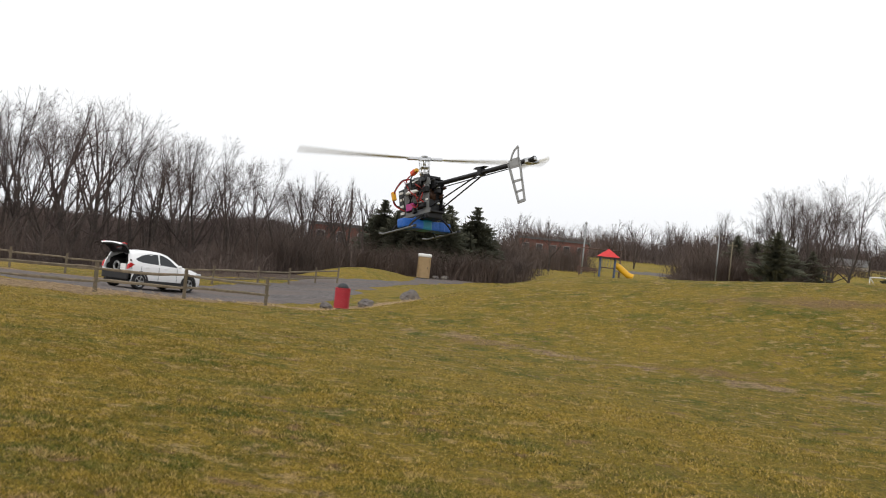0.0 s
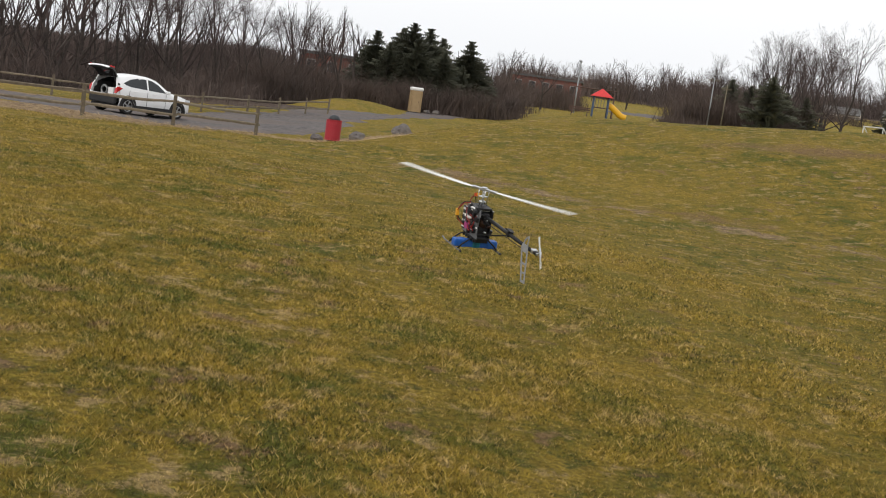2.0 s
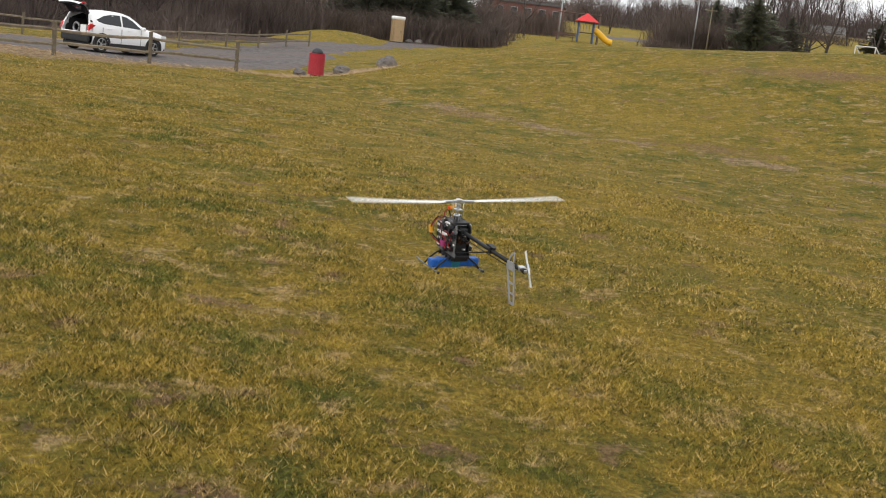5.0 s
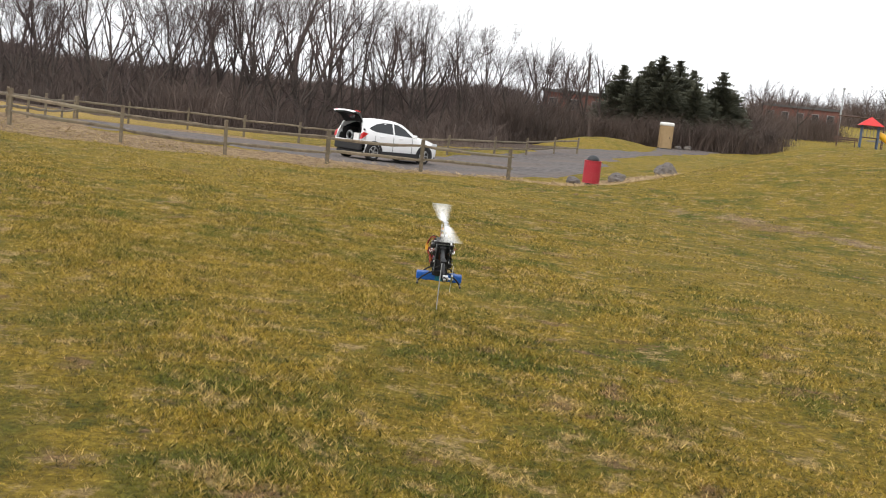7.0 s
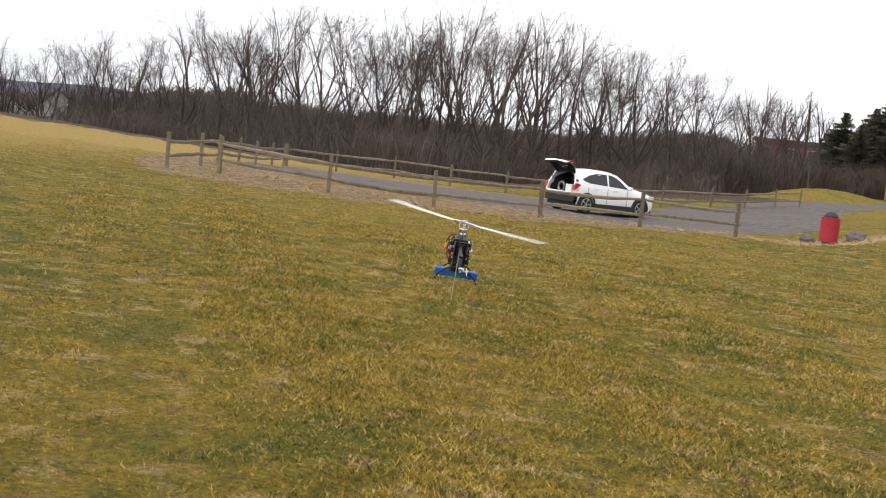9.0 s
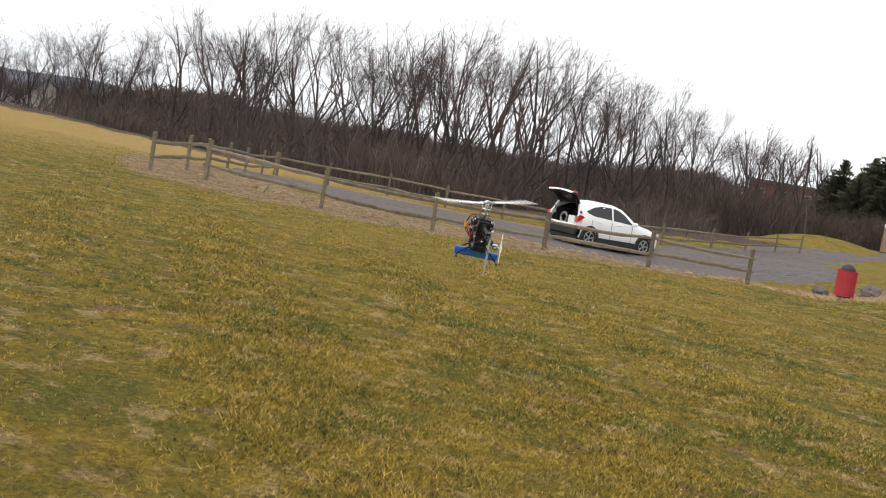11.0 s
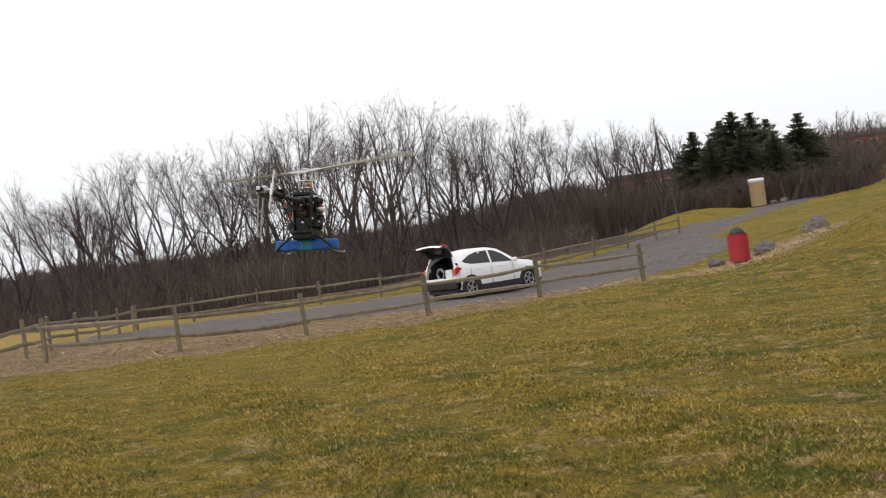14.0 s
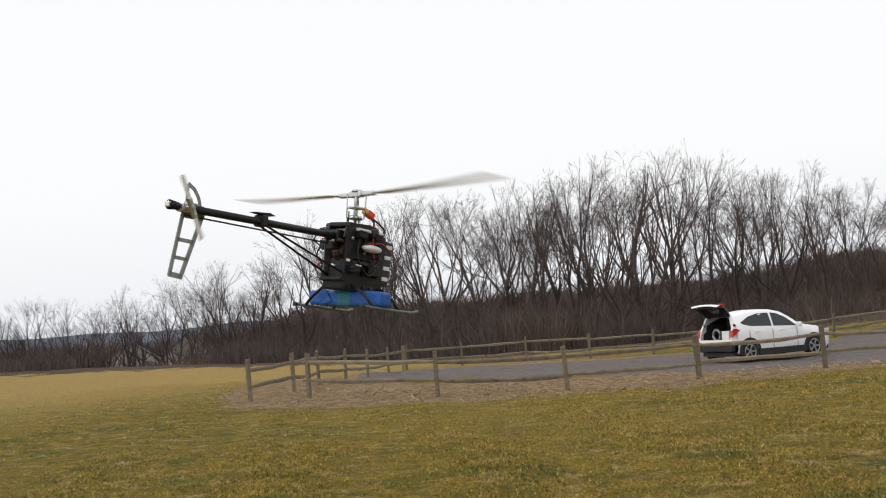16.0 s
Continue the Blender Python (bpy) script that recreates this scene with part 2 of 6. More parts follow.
def turf_material():
    m = bpy.data.materials.new("winter_turf")
    m.use_nodes = True
    nt = m.node_tree
    b = nt.nodes["Principled BSDF"]
    b.inputs["Roughness"].default_value, b.inputs["Specular IOR Level"].default_value = 0.95, 0.15
    k = Nodes(nt)
    blade = k.tex(24, 8, 0.36, 0.66)
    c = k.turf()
    # trodden earth and dead straw, worn soil on the bank, leaf litter under the trees: ragged edges
    ragged = k.tex(0.9, 7, 0.30, 0.70)
    for name, a, d, hard in (("dry", (0.21, 0.140, 0.085), (0.42, 0.300, 0.165), 2.6), ("worn", (0.20, 0.122, 0.058), (0.27, 0.178, 0.075), 1.4), ("woods", (0.070, 0.050, 0.040), (0.135, 0.096, 0.072), 3.0)):
        f = k.maths("MULTIPLY", k.maths("SUBTRACT", k.maths("MULTIPLY", k.attribute(name), 2.0), ragged), hard)
        lim = nt.nodes.new("ShaderNodeClamp")
        nt.links.new(f, lim.inputs[0])
        c = k.mix(lim.outputs[0], c, k.mix(k.tex(5.0, 7, 0.40, 0.62), a, d))
    shade = nt.nodes.new("ShaderNodeMapRange")
    shade.inputs[3].default_value, shade.inputs[4].default_value = 0.60, 1.46
    nt.links.new(blade, shade.inputs[0])
    hsv = nt.nodes.new("ShaderNodeHueSaturation")
    nt.links.new(shade.outputs[0], hsv.inputs["Value"])
    nt.links.new(c, hsv.inputs["Color"])
    nt.links.new(hsv.outputs[0], b.inputs["Base Color"])
    bp = nt.nodes.new("ShaderNodeBump")
    bp.inputs["Strength"].default_value, bp.inputs["Distance"].default_value = 0.9, 0.05
    nt.links.new(blade, bp.inputs["Height"])
    nt.links.new(bp.outputs[0], b.inputs["Normal"])
    return m


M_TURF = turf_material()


def spread(inner_lo, inner_hi, step, outer_lo, outer_hi):
    mid = list(np.arange(inner_lo, inner_hi + 1e-6, step))
    lo, hi, s = [], [], step
    v = inner_lo
    while v > outer_lo:
        s *= 1.12
        v -= s
        lo.append(v)
    v, s = inner_hi, step
    while v < outer_hi:
        s *= 1.12
        v += s
        hi.append(v)
    return np.array(lo[::-1] + mid + hi)


def along(x, y, line):
    """1 on a line of (x, y, half width), falling to 0 at twice its width."""
    best = np.zeros_like(x)
    for (x0, y0, w0), (x1, y1, w1) in zip(line[:-1], line[1:]):
        dx, dy = x1 - x0, y1 - y0
        u = np.clip(((x - x0) * dx + (y - y0) * dy) / (dx * dx + dy * dy), 0, 1)
        r = np.hypot(x - x0 - u * dx, y - y0 - u * dy) / (w0 + (w1 - w0) * u)
        best = np.maximum(best, 1 - smooth_step(r, 0.7, 1.5))
    return best


ROAD = [(-31.5, 47.4, 1.2), (-28.5, 47.0, 4.2), (-25, 46.6, 7.6), (-20.5, 47.0, 9.9), (-15.8, 50.6, 8.3), (-13.3, 58, 5.4), (-13.0, 68, 3.2), (-12.4, 82, 2.6), (-10.4, 100, 2.5), (-6.6, 115, 2.6), (0, 136, 2.8)]
VERGE = [(-29.0, 42.0, 2.0), (-24.5, 35.5, 2.2), (-20.8, 33.0, 2.8), (-17.6, 34.6, 2.9), (-15.2, 37.2, 2.4), (-12.8, 40.0, 1.9), (-10.4, 42.6, 1.2), (-8.8, 43.3, 1.2), (-7.0, 43.7, 1.7), (-5.9, 46.2, 1.5), (-4.8, 48.8, 1.0)]
PARK_EDGE = [(-29.5, 44.0, 2.4), (-30.0, 49.5, 1.8), (-28.0, 52.6, 1.3), (-23.5, 55.2, 1.0), (-19.5, 57.6, 0.9)]


def dry_ground(x, y):
    foot = along(x, y, [(-3.4, 33.2, 0.5), (-0.4, 30.9, 0.55), (3.0, 28.3, 0.5), (6.2, 26.4, 0.5), (12.0, 22.6, 0.4)])
    return np.maximum(np.maximum(along(x, y, VERGE), 0.75 * along(x, y, PARK_EDGE)), 0.36 * foot)


def worn_ground(x, y):
    spots = [(7.6, 37.3, 2.2, 1.0), (11.0, 36.4, 2.4, 1.0), (14.5, 34.8, 2.0, 0.8), (4.5, 28.4, 2.5, 0.7), (9.5, 24.4, 2.6, 0.6), (-1.5, 31.4, 2.0, 0.7)]
    return np.clip(sum(0.55 * np.exp(-(((x - a) / c) ** 2 + ((y - b + 0.35 * (x - a)) / d) ** 2)) for a, b, c, d in spots), 0, 1)


def wood_floor(x, y):
    west = smooth_step(-0.62 * x + 0.78 * y, 63, 72) * smooth_step(-x, 11, 20)
    behind = smooth_step(y, 109, 113) * (1 - smooth_step(x, -6, 1)) * (1 - smooth_step(y, 180, 220))
    east = smooth_step(np.hypot(x, y), 325, 350) * smooth_step(y, 100, 200) * smooth_step(x, -60, -20)
    return np.maximum(np.maximum(west, behind), east)


def make_ground():
    xs, ys = spread(-48, 34, 0.6, -3200, 3200), spread(-8, 96, 0.6, -1500, 3600)
    gx, gy = np.meshgrid(xs, ys)
    gz = land(gx, gy)
    verts = np.stack([gx.ravel(), gy.ravel(), gz.ravel()], 1)
    nx, ny = len(xs), len(ys)
    i = (np.arange(ny - 1)[:, None] * nx + np.arange(nx - 1)[None]).ravel()
    faces = np.stack([i, i + 1, i + nx + 1, i + nx], 1)
    ob = mesh_object("ground", verts.tolist(), faces.tolist(), M_TURF, True)
    for name, values in (("dry", dry_ground(gx, gy)), ("worn", worn_ground(gx, gy)), ("woods", wood_floor(gx, gy))):
        at = ob.data.attributes.new(name, "FLOAT", "POINT")
        at.data.foreach_set("value", np.ascontiguousarray(values.ravel(), dtype=np.float32))
    tagged(ob, "rolling winter turf, yellow-green with straw-coloured worn patches", "ground", kind="structure")


make_ground()

M_GRAVEL = material("grey_gravel", (0.145, 0.127, 0.122), 0.95, second=(0.050, 0.043, 0.042), scale=4, bump=1.0, bump_scale=16, third=(0.120, 0.092, 0.076), big=0.25)


def ribbon(name, line, lift, mat, label, category, across=10, wobble=0.35):
    """A strip of loose surface laid over the turf along a line of (x, y, half width)."""
    pts = []
    for i in range(len(line) - 1):
        (x0, y0, w0), (x1, y1, w1) = line[i], line[i + 1]
        px, py, pw = line[max(i - 1, 0)]
        qx, qy, qw = line[min(i + 2, len(line) - 1)]
        n = max(2, int(math.hypot(x1 - x0, y1 - y0) / 0.7))
        for k in range(n):
            u = k / n
            cr = lambda a, b, c, d: 0.5 * (2 * b + (c - a) * u + (2 * a - 5 * b + 4 * c - d) * u * u + (3 * b - a - 3 * c + d) * u ** 3)
            pts.append((cr(px, x0, x1, qx), cr(py, y0, y1, qy), cr(pw, w0, w1, qw)))
    verts, faces = [], []
    for i, (x, y, w) in enumerate(pts):
        a, c = pts[max(i - 1, 0)], pts[min(i + 1, len(pts) - 1)]
        d = Vector((c[0] - a[0], c[1] - a[1], 0)).normalized()
        nrm = Vector((-d.y, d.x, 0))
        for k in range(across + 1):
            u = 2 * k / across - 1
            ww = w + wobble * (noise.noise(Vector((x * 0.5, y * 0.5, 3.0 * (1 if u > 0 else -1)))))
            vx, vy = x + nrm.x * u * ww, y + nrm.y * u * ww
            edge = lift * (1 - abs(u) ** 6) - 0.03 * abs(u) ** 6
            verts.append((vx, vy, ground_at(vx, vy) + edge))
    m = across + 1
    for i in range(len(pts) - 1):
        for k in range(across):
            faces.append((i * m + k, i * m + k + 1, (i + 1) * m + k + 1, (i + 1) * m + k))
    ob = mesh_object(name, verts, faces, mat, True)
    tagged(ob, label, category, kind="structure")


ribbon("road", ROAD,
       0.05, M_GRAVEL, "grey gravel drive and parking strip behind a rail fence", "road", 14, 0.9)
ribbon("playground_path", [(16, 226, 2.0), (22, 236, 6.0), (30, 250, 5.0), (37, 259, 1.5)], 0.06, M_GRAVEL, "patch of grey gravel below the playground", "path", 6, 1.2)


# ---- split rail fences ----
def post_mesh(seed):
    rnd = random.Random(seed)
    bm = bmesh.new()
    w, d, h = 0.10 + rnd.uniform(-0.01, 0.012), 0.09, 1.37
    add_box(bm, (0, 0, h / 2 - 0.35), (w, d, h), bevel=0.012)
    for v in bm.verts:
        v.co.x += 0.008 * rnd.uniform(-1, 1) + 0.01 * math.sin(3 * v.co.z + seed)
        v.co.y += 0.008 * rnd.uniform(-1, 1)
        if v.co.z > 0.9:
            v.co.z += 0.03 * rnd.uniform(-1, 1) + 0.15 * v.co.x
    me = bpy.data.meshes.new("post")
    bm.to_mesh(me)
    bm.free()
    me.materials.append(M_WOOD)
    return me


POSTS = [post_mesh(i) for i in range(5)]


def rail_between(a, b, rnd, parent):
    """A hewn rail from slot to slot, wavering and tapered at its ends."""
    a, b = Vector(a), Vector(b)
    d = (b - a)
    n = 7
    side = Vector((-d.y, d.x, 0)).normalized()
    verts, faces = [], []
    sag = rnd.uniform(-0.02, 0.05)
    for i in range(n):
        u = -0.04 + 1.08 * i / (n - 1)
        c = a + d * u + Vector((0, 0, -sag * 4 * u * (1 - u) + rnd.uniform(-0.012, 0.012)))
        end = min(u + 0.04, 1.04 - u)
        hh = 0.026 + 0.024 * min(1, end * 5) + rnd.uniform(-0.006, 0.008)
        ww = 0.022 + 0.024 * min(1, end * 5) + rnd.uniform(-0.005, 0.006)
        for k, (p, q) in enumerate(((1, -0.6), (0.5, 0.9), (-0.6, 1), (-1, 0.3), (-0.7, -0.9), (0.5, -1))):
            verts.append(c + side * p * ww + Vector((0, 0, q * hh)))
    for i in range(n - 1):
        for k in range(6):
            faces.append((i * 6 + k, i * 6 + (k + 1) % 6, (i + 1) * 6 + (k + 1) % 6, (i + 1) * 6 + k))
    faces += [tuple(range(5, -1, -1)), tuple(range((n - 1) * 6, n * 6))]
    ob = mesh_object("rail", verts, faces, M_RAIL, False)
    ob.parent = parent


def make_fence(points, seed, label, leans=(), heights=(0.37, 0.80)):
    rnd = random.Random(seed)
    x0, y0 = points[0]
    root = tagged(new("fence"), label, "fence", "split rail fences")
    root.location = (x0, y0, ground_at(x0, y0))
    o = Vector(root.location)
    base = [Vector((x, y, ground_at(x, y))) - o for x, y in points]
    for i, p in enumerate(base):
        ob = new("post", POSTS[rnd.randrange(5)])
        ob.parent = root
        lean = dict(leans).get(i, rnd.uniform(-2.5, 2.5))
        d = base[min(i + 1, len(base) - 1)] - base[max(i - 1, 0)]
        ob.matrix_local = pose(p.x, p.y, p.z, rnd.uniform(-2, 2), lean, math.degrees(math.atan2(d.y, d.x)))
    for i in range(len(base) - 1):
        for h in heights:
            up = Vector((0, 0, h))
            rail_between(base[i] + up + Vector((0, 0, rnd.uniform(-0.03, 0.03))), base[i + 1] + up + Vector((0, 0, rnd.uniform(-0.03, 0.03))), rnd, root)
    return root


make_fence([(-22.1, 32.25), (-18.93, 32.9), (-16.79, 35.1), (-14.45, 37.35), (-12.1, 39.58), (-9.71, 41.82)], 3, "grey weathered two-rail timber fence along the gravel drive")
make_fence([(-23.69, 31.97), (-24.65, 34.73), (-26.2, 37.7), (-27.77, 41.0), (-29.1, 44.0), (-30.5, 47.2), (-31.9, 50.2)], 5, "grey two-rail timber fence with one post leaning over", leans=((2, -14),))
make_fence([(-31.95, 50.5), (-30.85, 53.1), (-28.46, 54.47), (-26.11, 55.78), (-23.75, 57.06), (-21.5, 58.4), (-19.4, 59.9), (-17.4, 61.6), (-15.9, 65.8), (-14.8, 69.1), (-13.8, 72.3), (-12.95, 75.5)], 9, "long grey two-rail timber fence in front of the woods")


# ---- bare trees ----
def bare_tree_mesh(seed, height, spread_, depth=7, lean=0.0, forks=1, sprays=6, fine=0.007):
    """A trunk that divides again and again into rising limbs, ending in sprays of thin twigs."""
    rnd = random.Random(seed)
    tv, tf, cv, cf = [], [], [], []

    def tube(pts, radii, seg, verts, faces):
        base = len(verts)
        for i, p in enumerate(pts):
            d = pts[min(i + 1, len(pts) - 1)] - pts[max(i - 1, 0)]
            q = d.to_track_quat("Z", "Y")
            for k in range(seg):
                a = k * math.tau / seg
                verts.append(p + q @ Vector((radii[i] * math.cos(a), radii[i] * math.sin(a), 0)))
        for i in range(len(pts) - 1):
            for k in range(seg):
                faces.append((base + i * seg + k, base + i * seg + (k + 1) % seg, base + (i + 1) * seg + (k + 1) % seg, base + (i + 1) * seg + k))

    def aside(d, angle):
        ax = d.orthogonal().normalized()
        ax.rotate(Matrix.Rotation(rnd.uniform(0, math.tau), 3, d))
        return (d * math.cos(angle) + ax * math.sin(angle)).normalized()

    def twig(p, d, length, r):
        q = d.to_track_quat("Z", "Y")
        side = q @ Vector((r, 0, 0))
        side.rotate(Matrix.Rotation(rnd.uniform(0, math.pi), 3, d))
        b = len(cv)
        bend = p + d * length * 0.55
        tip = bend + (d + Vector((rnd.uniform(-0.15, 0.15), rnd.uniform(-0.15, 0.15), 0.2))).normalized() * length * 0.45
        cv.extend([p + side, p - side, bend + side * 0.6, tip])
        cf.extend([(b, b + 1, b + 2), (b + 1, b + 3, b + 2)])

    def grow(p, d, length, r, level):
        n = 4 if level == 0 else (3 if level < 4 else (2 if level < depth else 1))
        w = 0.06 if level == 0 else 0.11
        pts, dirs, cur, dd = [p.copy()], [d.copy()], p.copy(), d.copy()
        for i in range(n):
            dd = (dd + Vector((rnd.uniform(-w, w), rnd.uniform(-w, w), rnd.uniform(-w, w) * 0.6 + 0.05))).normalized()
            cur = cur + dd * (length / n)
            pts.append(cur.copy()), dirs.append(dd.copy())
        end = 0.82 if level < depth else 0.3
        radii = [r * (1 + (end - 1) * i / n) for i in range(n + 1)]
        if level == 0:
            radii[0] *= 1.3
        tube(pts, radii, (7, 6, 5, 4, 3)[min(level, 4)], *((tv, tf) if level < 3 else (cv, cf)))
        if level >= 2:
            for k in range(sprays if level > 3 else sprays // 3):
                i = rnd.randrange(n)
                twig(pts[i].lerp(pts[i + 1], rnd.random()), aside(dirs[i + 1], rnd.uniform(0.35, 0.85)), rnd.uniform(0.35, 0.9) * min(max(length, 0.7), 1.3), fine * rnd.uniform(0.6, 1.1))
        if level >= depth:
            for k in range(2):
                twig(pts[-1], aside(dd, rnd.uniform(0.1, 0.6)), rnd.uniform(0.3, 0.7), fine)
            return
        if level == 0:
            # a few side limbs below the first fork
            for k in range(rnd.randrange(1, 4)):
                i = rnd.randrange(1, n)
                grow(pts[i].lerp(pts[i + 1], rnd.random()), aside(dirs[i], rnd.uniform(0.7, 1.15)), length * rnd.uniform(0.4, 0.65), r * rnd.uniform(0.28, 0.42), min(depth, 3))
        kids = 3 if rnd.random() < (0.55 if level < 2 else 0.22) else 2
        for k in range(kids):
            ang = (rnd.uniform(0.06, 0.22) if k == 0 else rnd.uniform(0.30, 0.66)) * spread_
            rr = radii[-1] * (rnd.uniform(0.76, 0.88) if k == 0 else rnd.uniform(0.48, 0.70))
            grow(pts[-1], aside(dd, ang), length * (rnd.uniform(0.70, 0.86) if k == 0 else rnd.uniform(0.58, 0.80)), max(rr, fine * 0.9), level + 1)

    for k in range(forks):
        a = rnd.uniform(0, math.tau)
        s = 0.03 if forks == 1 else 0.17
        grow(Vector((0.25 * k, 0.1 * k, -0.5)), Vector((math.cos(a) * s + lean, math.sin(a) * s, 1)).normalized(), height * rnd.uniform(0.26, 0.36) * (1.0 if forks == 1 else 0.85), height * 0.0175 * (1.0 if forks == 1 else 0.8), 0 if forks == 1 else 1)
    top = max(v.z for v in tv + cv)
    for v in tv + cv:
        v *= height / top
    out = []
    for nm, vv, ff, mt in (("trunk", tv, tf, M_BARK), ("crown", cv, cf, M_TWIG)):
        me = bpy.data.meshes.new(nm)
        me.from_pydata(vv, [], ff)
        me.update()
        me.materials.append(mt)
        out.append(me)
    return out


TREE_KINDS = [bare_tree_mesh(s, 15.0, sp, 7, ln, fk, 2) for s, sp, ln, fk in ((11, 1.0, 0.03, 1), (12, 0.85, 0.07, 1), (13, 1.1, -0.06, 1), (14, 0.9, 0.0, 2), (15, 1.15, 0.10, 1), (16, 0.8, -0.03, 2), (17, 1.25, -0.10, 1), (18, 0.9, 0.0, 2))]
FAR_KINDS = [bare_tree_mesh(s, 15.0, sp, 4, ln, fk, 7, 0.016) for s, sp, ln, fk in ((31, 1.0, 0.02, 1), (32, 0.8, 0.0, 1), (33, 1.2, -0.04, 1), (34, 0.9, 0.0, 2))]


def plant_tree(x, y, height, kind, label, turn, group="bare trees at the wood's edge", kinds=TREE_KINDS):
    root = tagged(new("tree"), label, "tree", group)
    root.location = (x, y, ground_at(x, y))
    root.rotation_euler = (0, 0, turn)
    s = height / 15.0
    root.scale = (s, s, s)
    for me in kinds[kind % len(kinds)]:
        ob = new(me.name, me)
        ob.parent = root


def from_eye(az, d, x0=-3.0, y0=6.0):
    a = radians(az)
    return x0 - d * math.sin(a), y0 + d * math.cos(a)


TR = random.Random(21)
LABEL_TREE = "tall bare deciduous tree with grey-brown bark and fine twigs"
EL_AZ = [6, 8, 10, 12.6, 15.8, 18, 19.8, 22, 24, 27, 30, 33, 36, 38.7, 41, 42.5, 45, 48, 50, 53, 60]
EL_TOP = [2.4, 3.2, 4.0, 4.6, 5.4, 6.1, 6.7, 7.1, 6.6, 6.3, 5.9, 5.5, 5.1, 3.9, 3.4, 3.1, 2.6, 2.3, 2.1, 1.8, 1.5]
# front rank of the woods: heading, distance, height above ground
for i in range(37):
    az = 58 - i * 1.32 + TR.uniform(-0.35, 0.35)
    d = (92 if az > 14 else 104) + TR.uniform(-8, 8)
    el = np.interp(az, EL_AZ, EL_TOP) * 1.05 + 0.25 + TR.uniform(-0.7, 0.15)
    x, y = from_eye(az, d)
    h = 1.6 + d * math.tan(radians(el)) - ground_at(x, y)
    plant_tree(x, y, max(h, 4.5), TR.randrange(8), LABEL_TREE, TR.uniform(0, 6.28))
for i in range(27):
    az = 60 - i * 1.96 + TR.uniform(-0.5, 0.5)
    d = 118 + TR.uniform(-10, 18)
    el = np.interp(az, EL_AZ, EL_TOP) + 0.1 + TR.uniform(-1.2, 0.2)
    x, y = from_eye(az, d)
    h = 1.6 + d * math.tan(radians(el)) - ground_at(x, y)
    plant_tree(x, y, max(h, 5), TR.randrange(8), LABEL_TREE, TR.uniform(0, 6.28), kinds=FAR_KINDS if i % 3 else TREE_KINDS)

# slender young trees in the undergrowth
for i in range(40):
    az = 54 - i * 1.05 + TR.uniform(-0.5, 0.5)
    d = TR.uniform(78, 104)
    x, y = from_eye(az, d)
    el = np.interp(az, EL_AZ, EL_TOP) * TR.uniform(0.3, 0.62)
    plant_tree(x, y, max(3.0, 1.6 + d * math.tan(radians(el)) - ground_at(x, y)), TR.randrange(4), "slender leafless young tree in the undergrowth", TR.uniform(0, 6.28), "young trees in the undergrowth", FAR_KINDS)


# ---- thickets ----
def thicket(name, spots, mat, label, stems, seed, base_w=0.03):
    """Undergrowth of arching stems, each a thin three-sided spike with side shoots."""
    rng = np.random.default_rng(seed)
    V, Fc = [], []
    count = 0
    for x, y, z, r, h in spots:
        n = stems
        bx, by = x + rng.normal(0, r * 0.5, n), y + rng.normal(0, r * 0.5, n)
        hh = h * rng.uniform(0.3, 1.08, n)
        dx, dy = rng.normal(0, 0.5, n) * hh, rng.normal(0, 0.5, n) * hh
        a = rng.uniform(0, 6.28, n)
        w = base_w * rng.uniform(0.6, 1.6, n)
        b0 = np.stack([bx - w * np.cos(a), by - w * np.sin(a), np.full(n, z - 0.3)], 1)
        b1 = np.stack([bx + w * np.cos(a), by + w * np.sin(a), np.full(n, z - 0.3)], 1)
        m0 = np.stack([bx + dx * 0.35 - w * 0.7 * np.cos(a), by + dy * 0.35 - w * 0.7 * np.sin(a), z + hh * 0.6], 1)
        m1 = np.stack([bx + dx * 0.35 + w * 0.7 * np.cos(a), by + dy * 0.35 + w * 0.7 * np.sin(a), z + hh * 0.6], 1)
        tp = np.stack([bx + dx, by + dy, z + hh], 1)
        # side shoot from the middle
        s = np.stack([bx + dx * 0.35 + rng.normal(0, 0.45, n) * hh, by + dy * 0.35 + rng.normal(0, 0.45, n) * hh, z + hh * rng.uniform(0.75, 1.0, n)], 1)
        V.append(np.stack([b0, b1, m0, m1, tp, s], 1).reshape(-1, 3))
        i = count + np.arange(n) * 6
        Fc.append(np.concatenate([np.stack([i, i + 1, i + 3], 1), np.stack([i, i + 3, i + 2], 1), np.stack([i + 2, i + 3, i + 4], 1), np.stack([i + 2, i + 3, i + 5], 1)]))
        count += n * 6
    V, Fc = np.concatenate(V), np.concatenate(Fc)
    me = bpy.data.meshes.new(name)
    me.vertices.add(len(V))
    me.vertices.foreach_set("co", V.ravel())
    me.loops.add(len(Fc) * 3)
    me.loops.foreach_set("vertex_index", Fc.ravel().astype(np.int32))
    me.polygons.add(len(Fc))
    me.polygons.foreach_set("loop_start", np.arange(0, len(Fc) * 3, 3, dtype=np.int32))
    me.update(calc_edges=True)
    me.materials.append(mat)
    return tagged(new(name, me), label, name.replace("_", " "), kind="stuff")


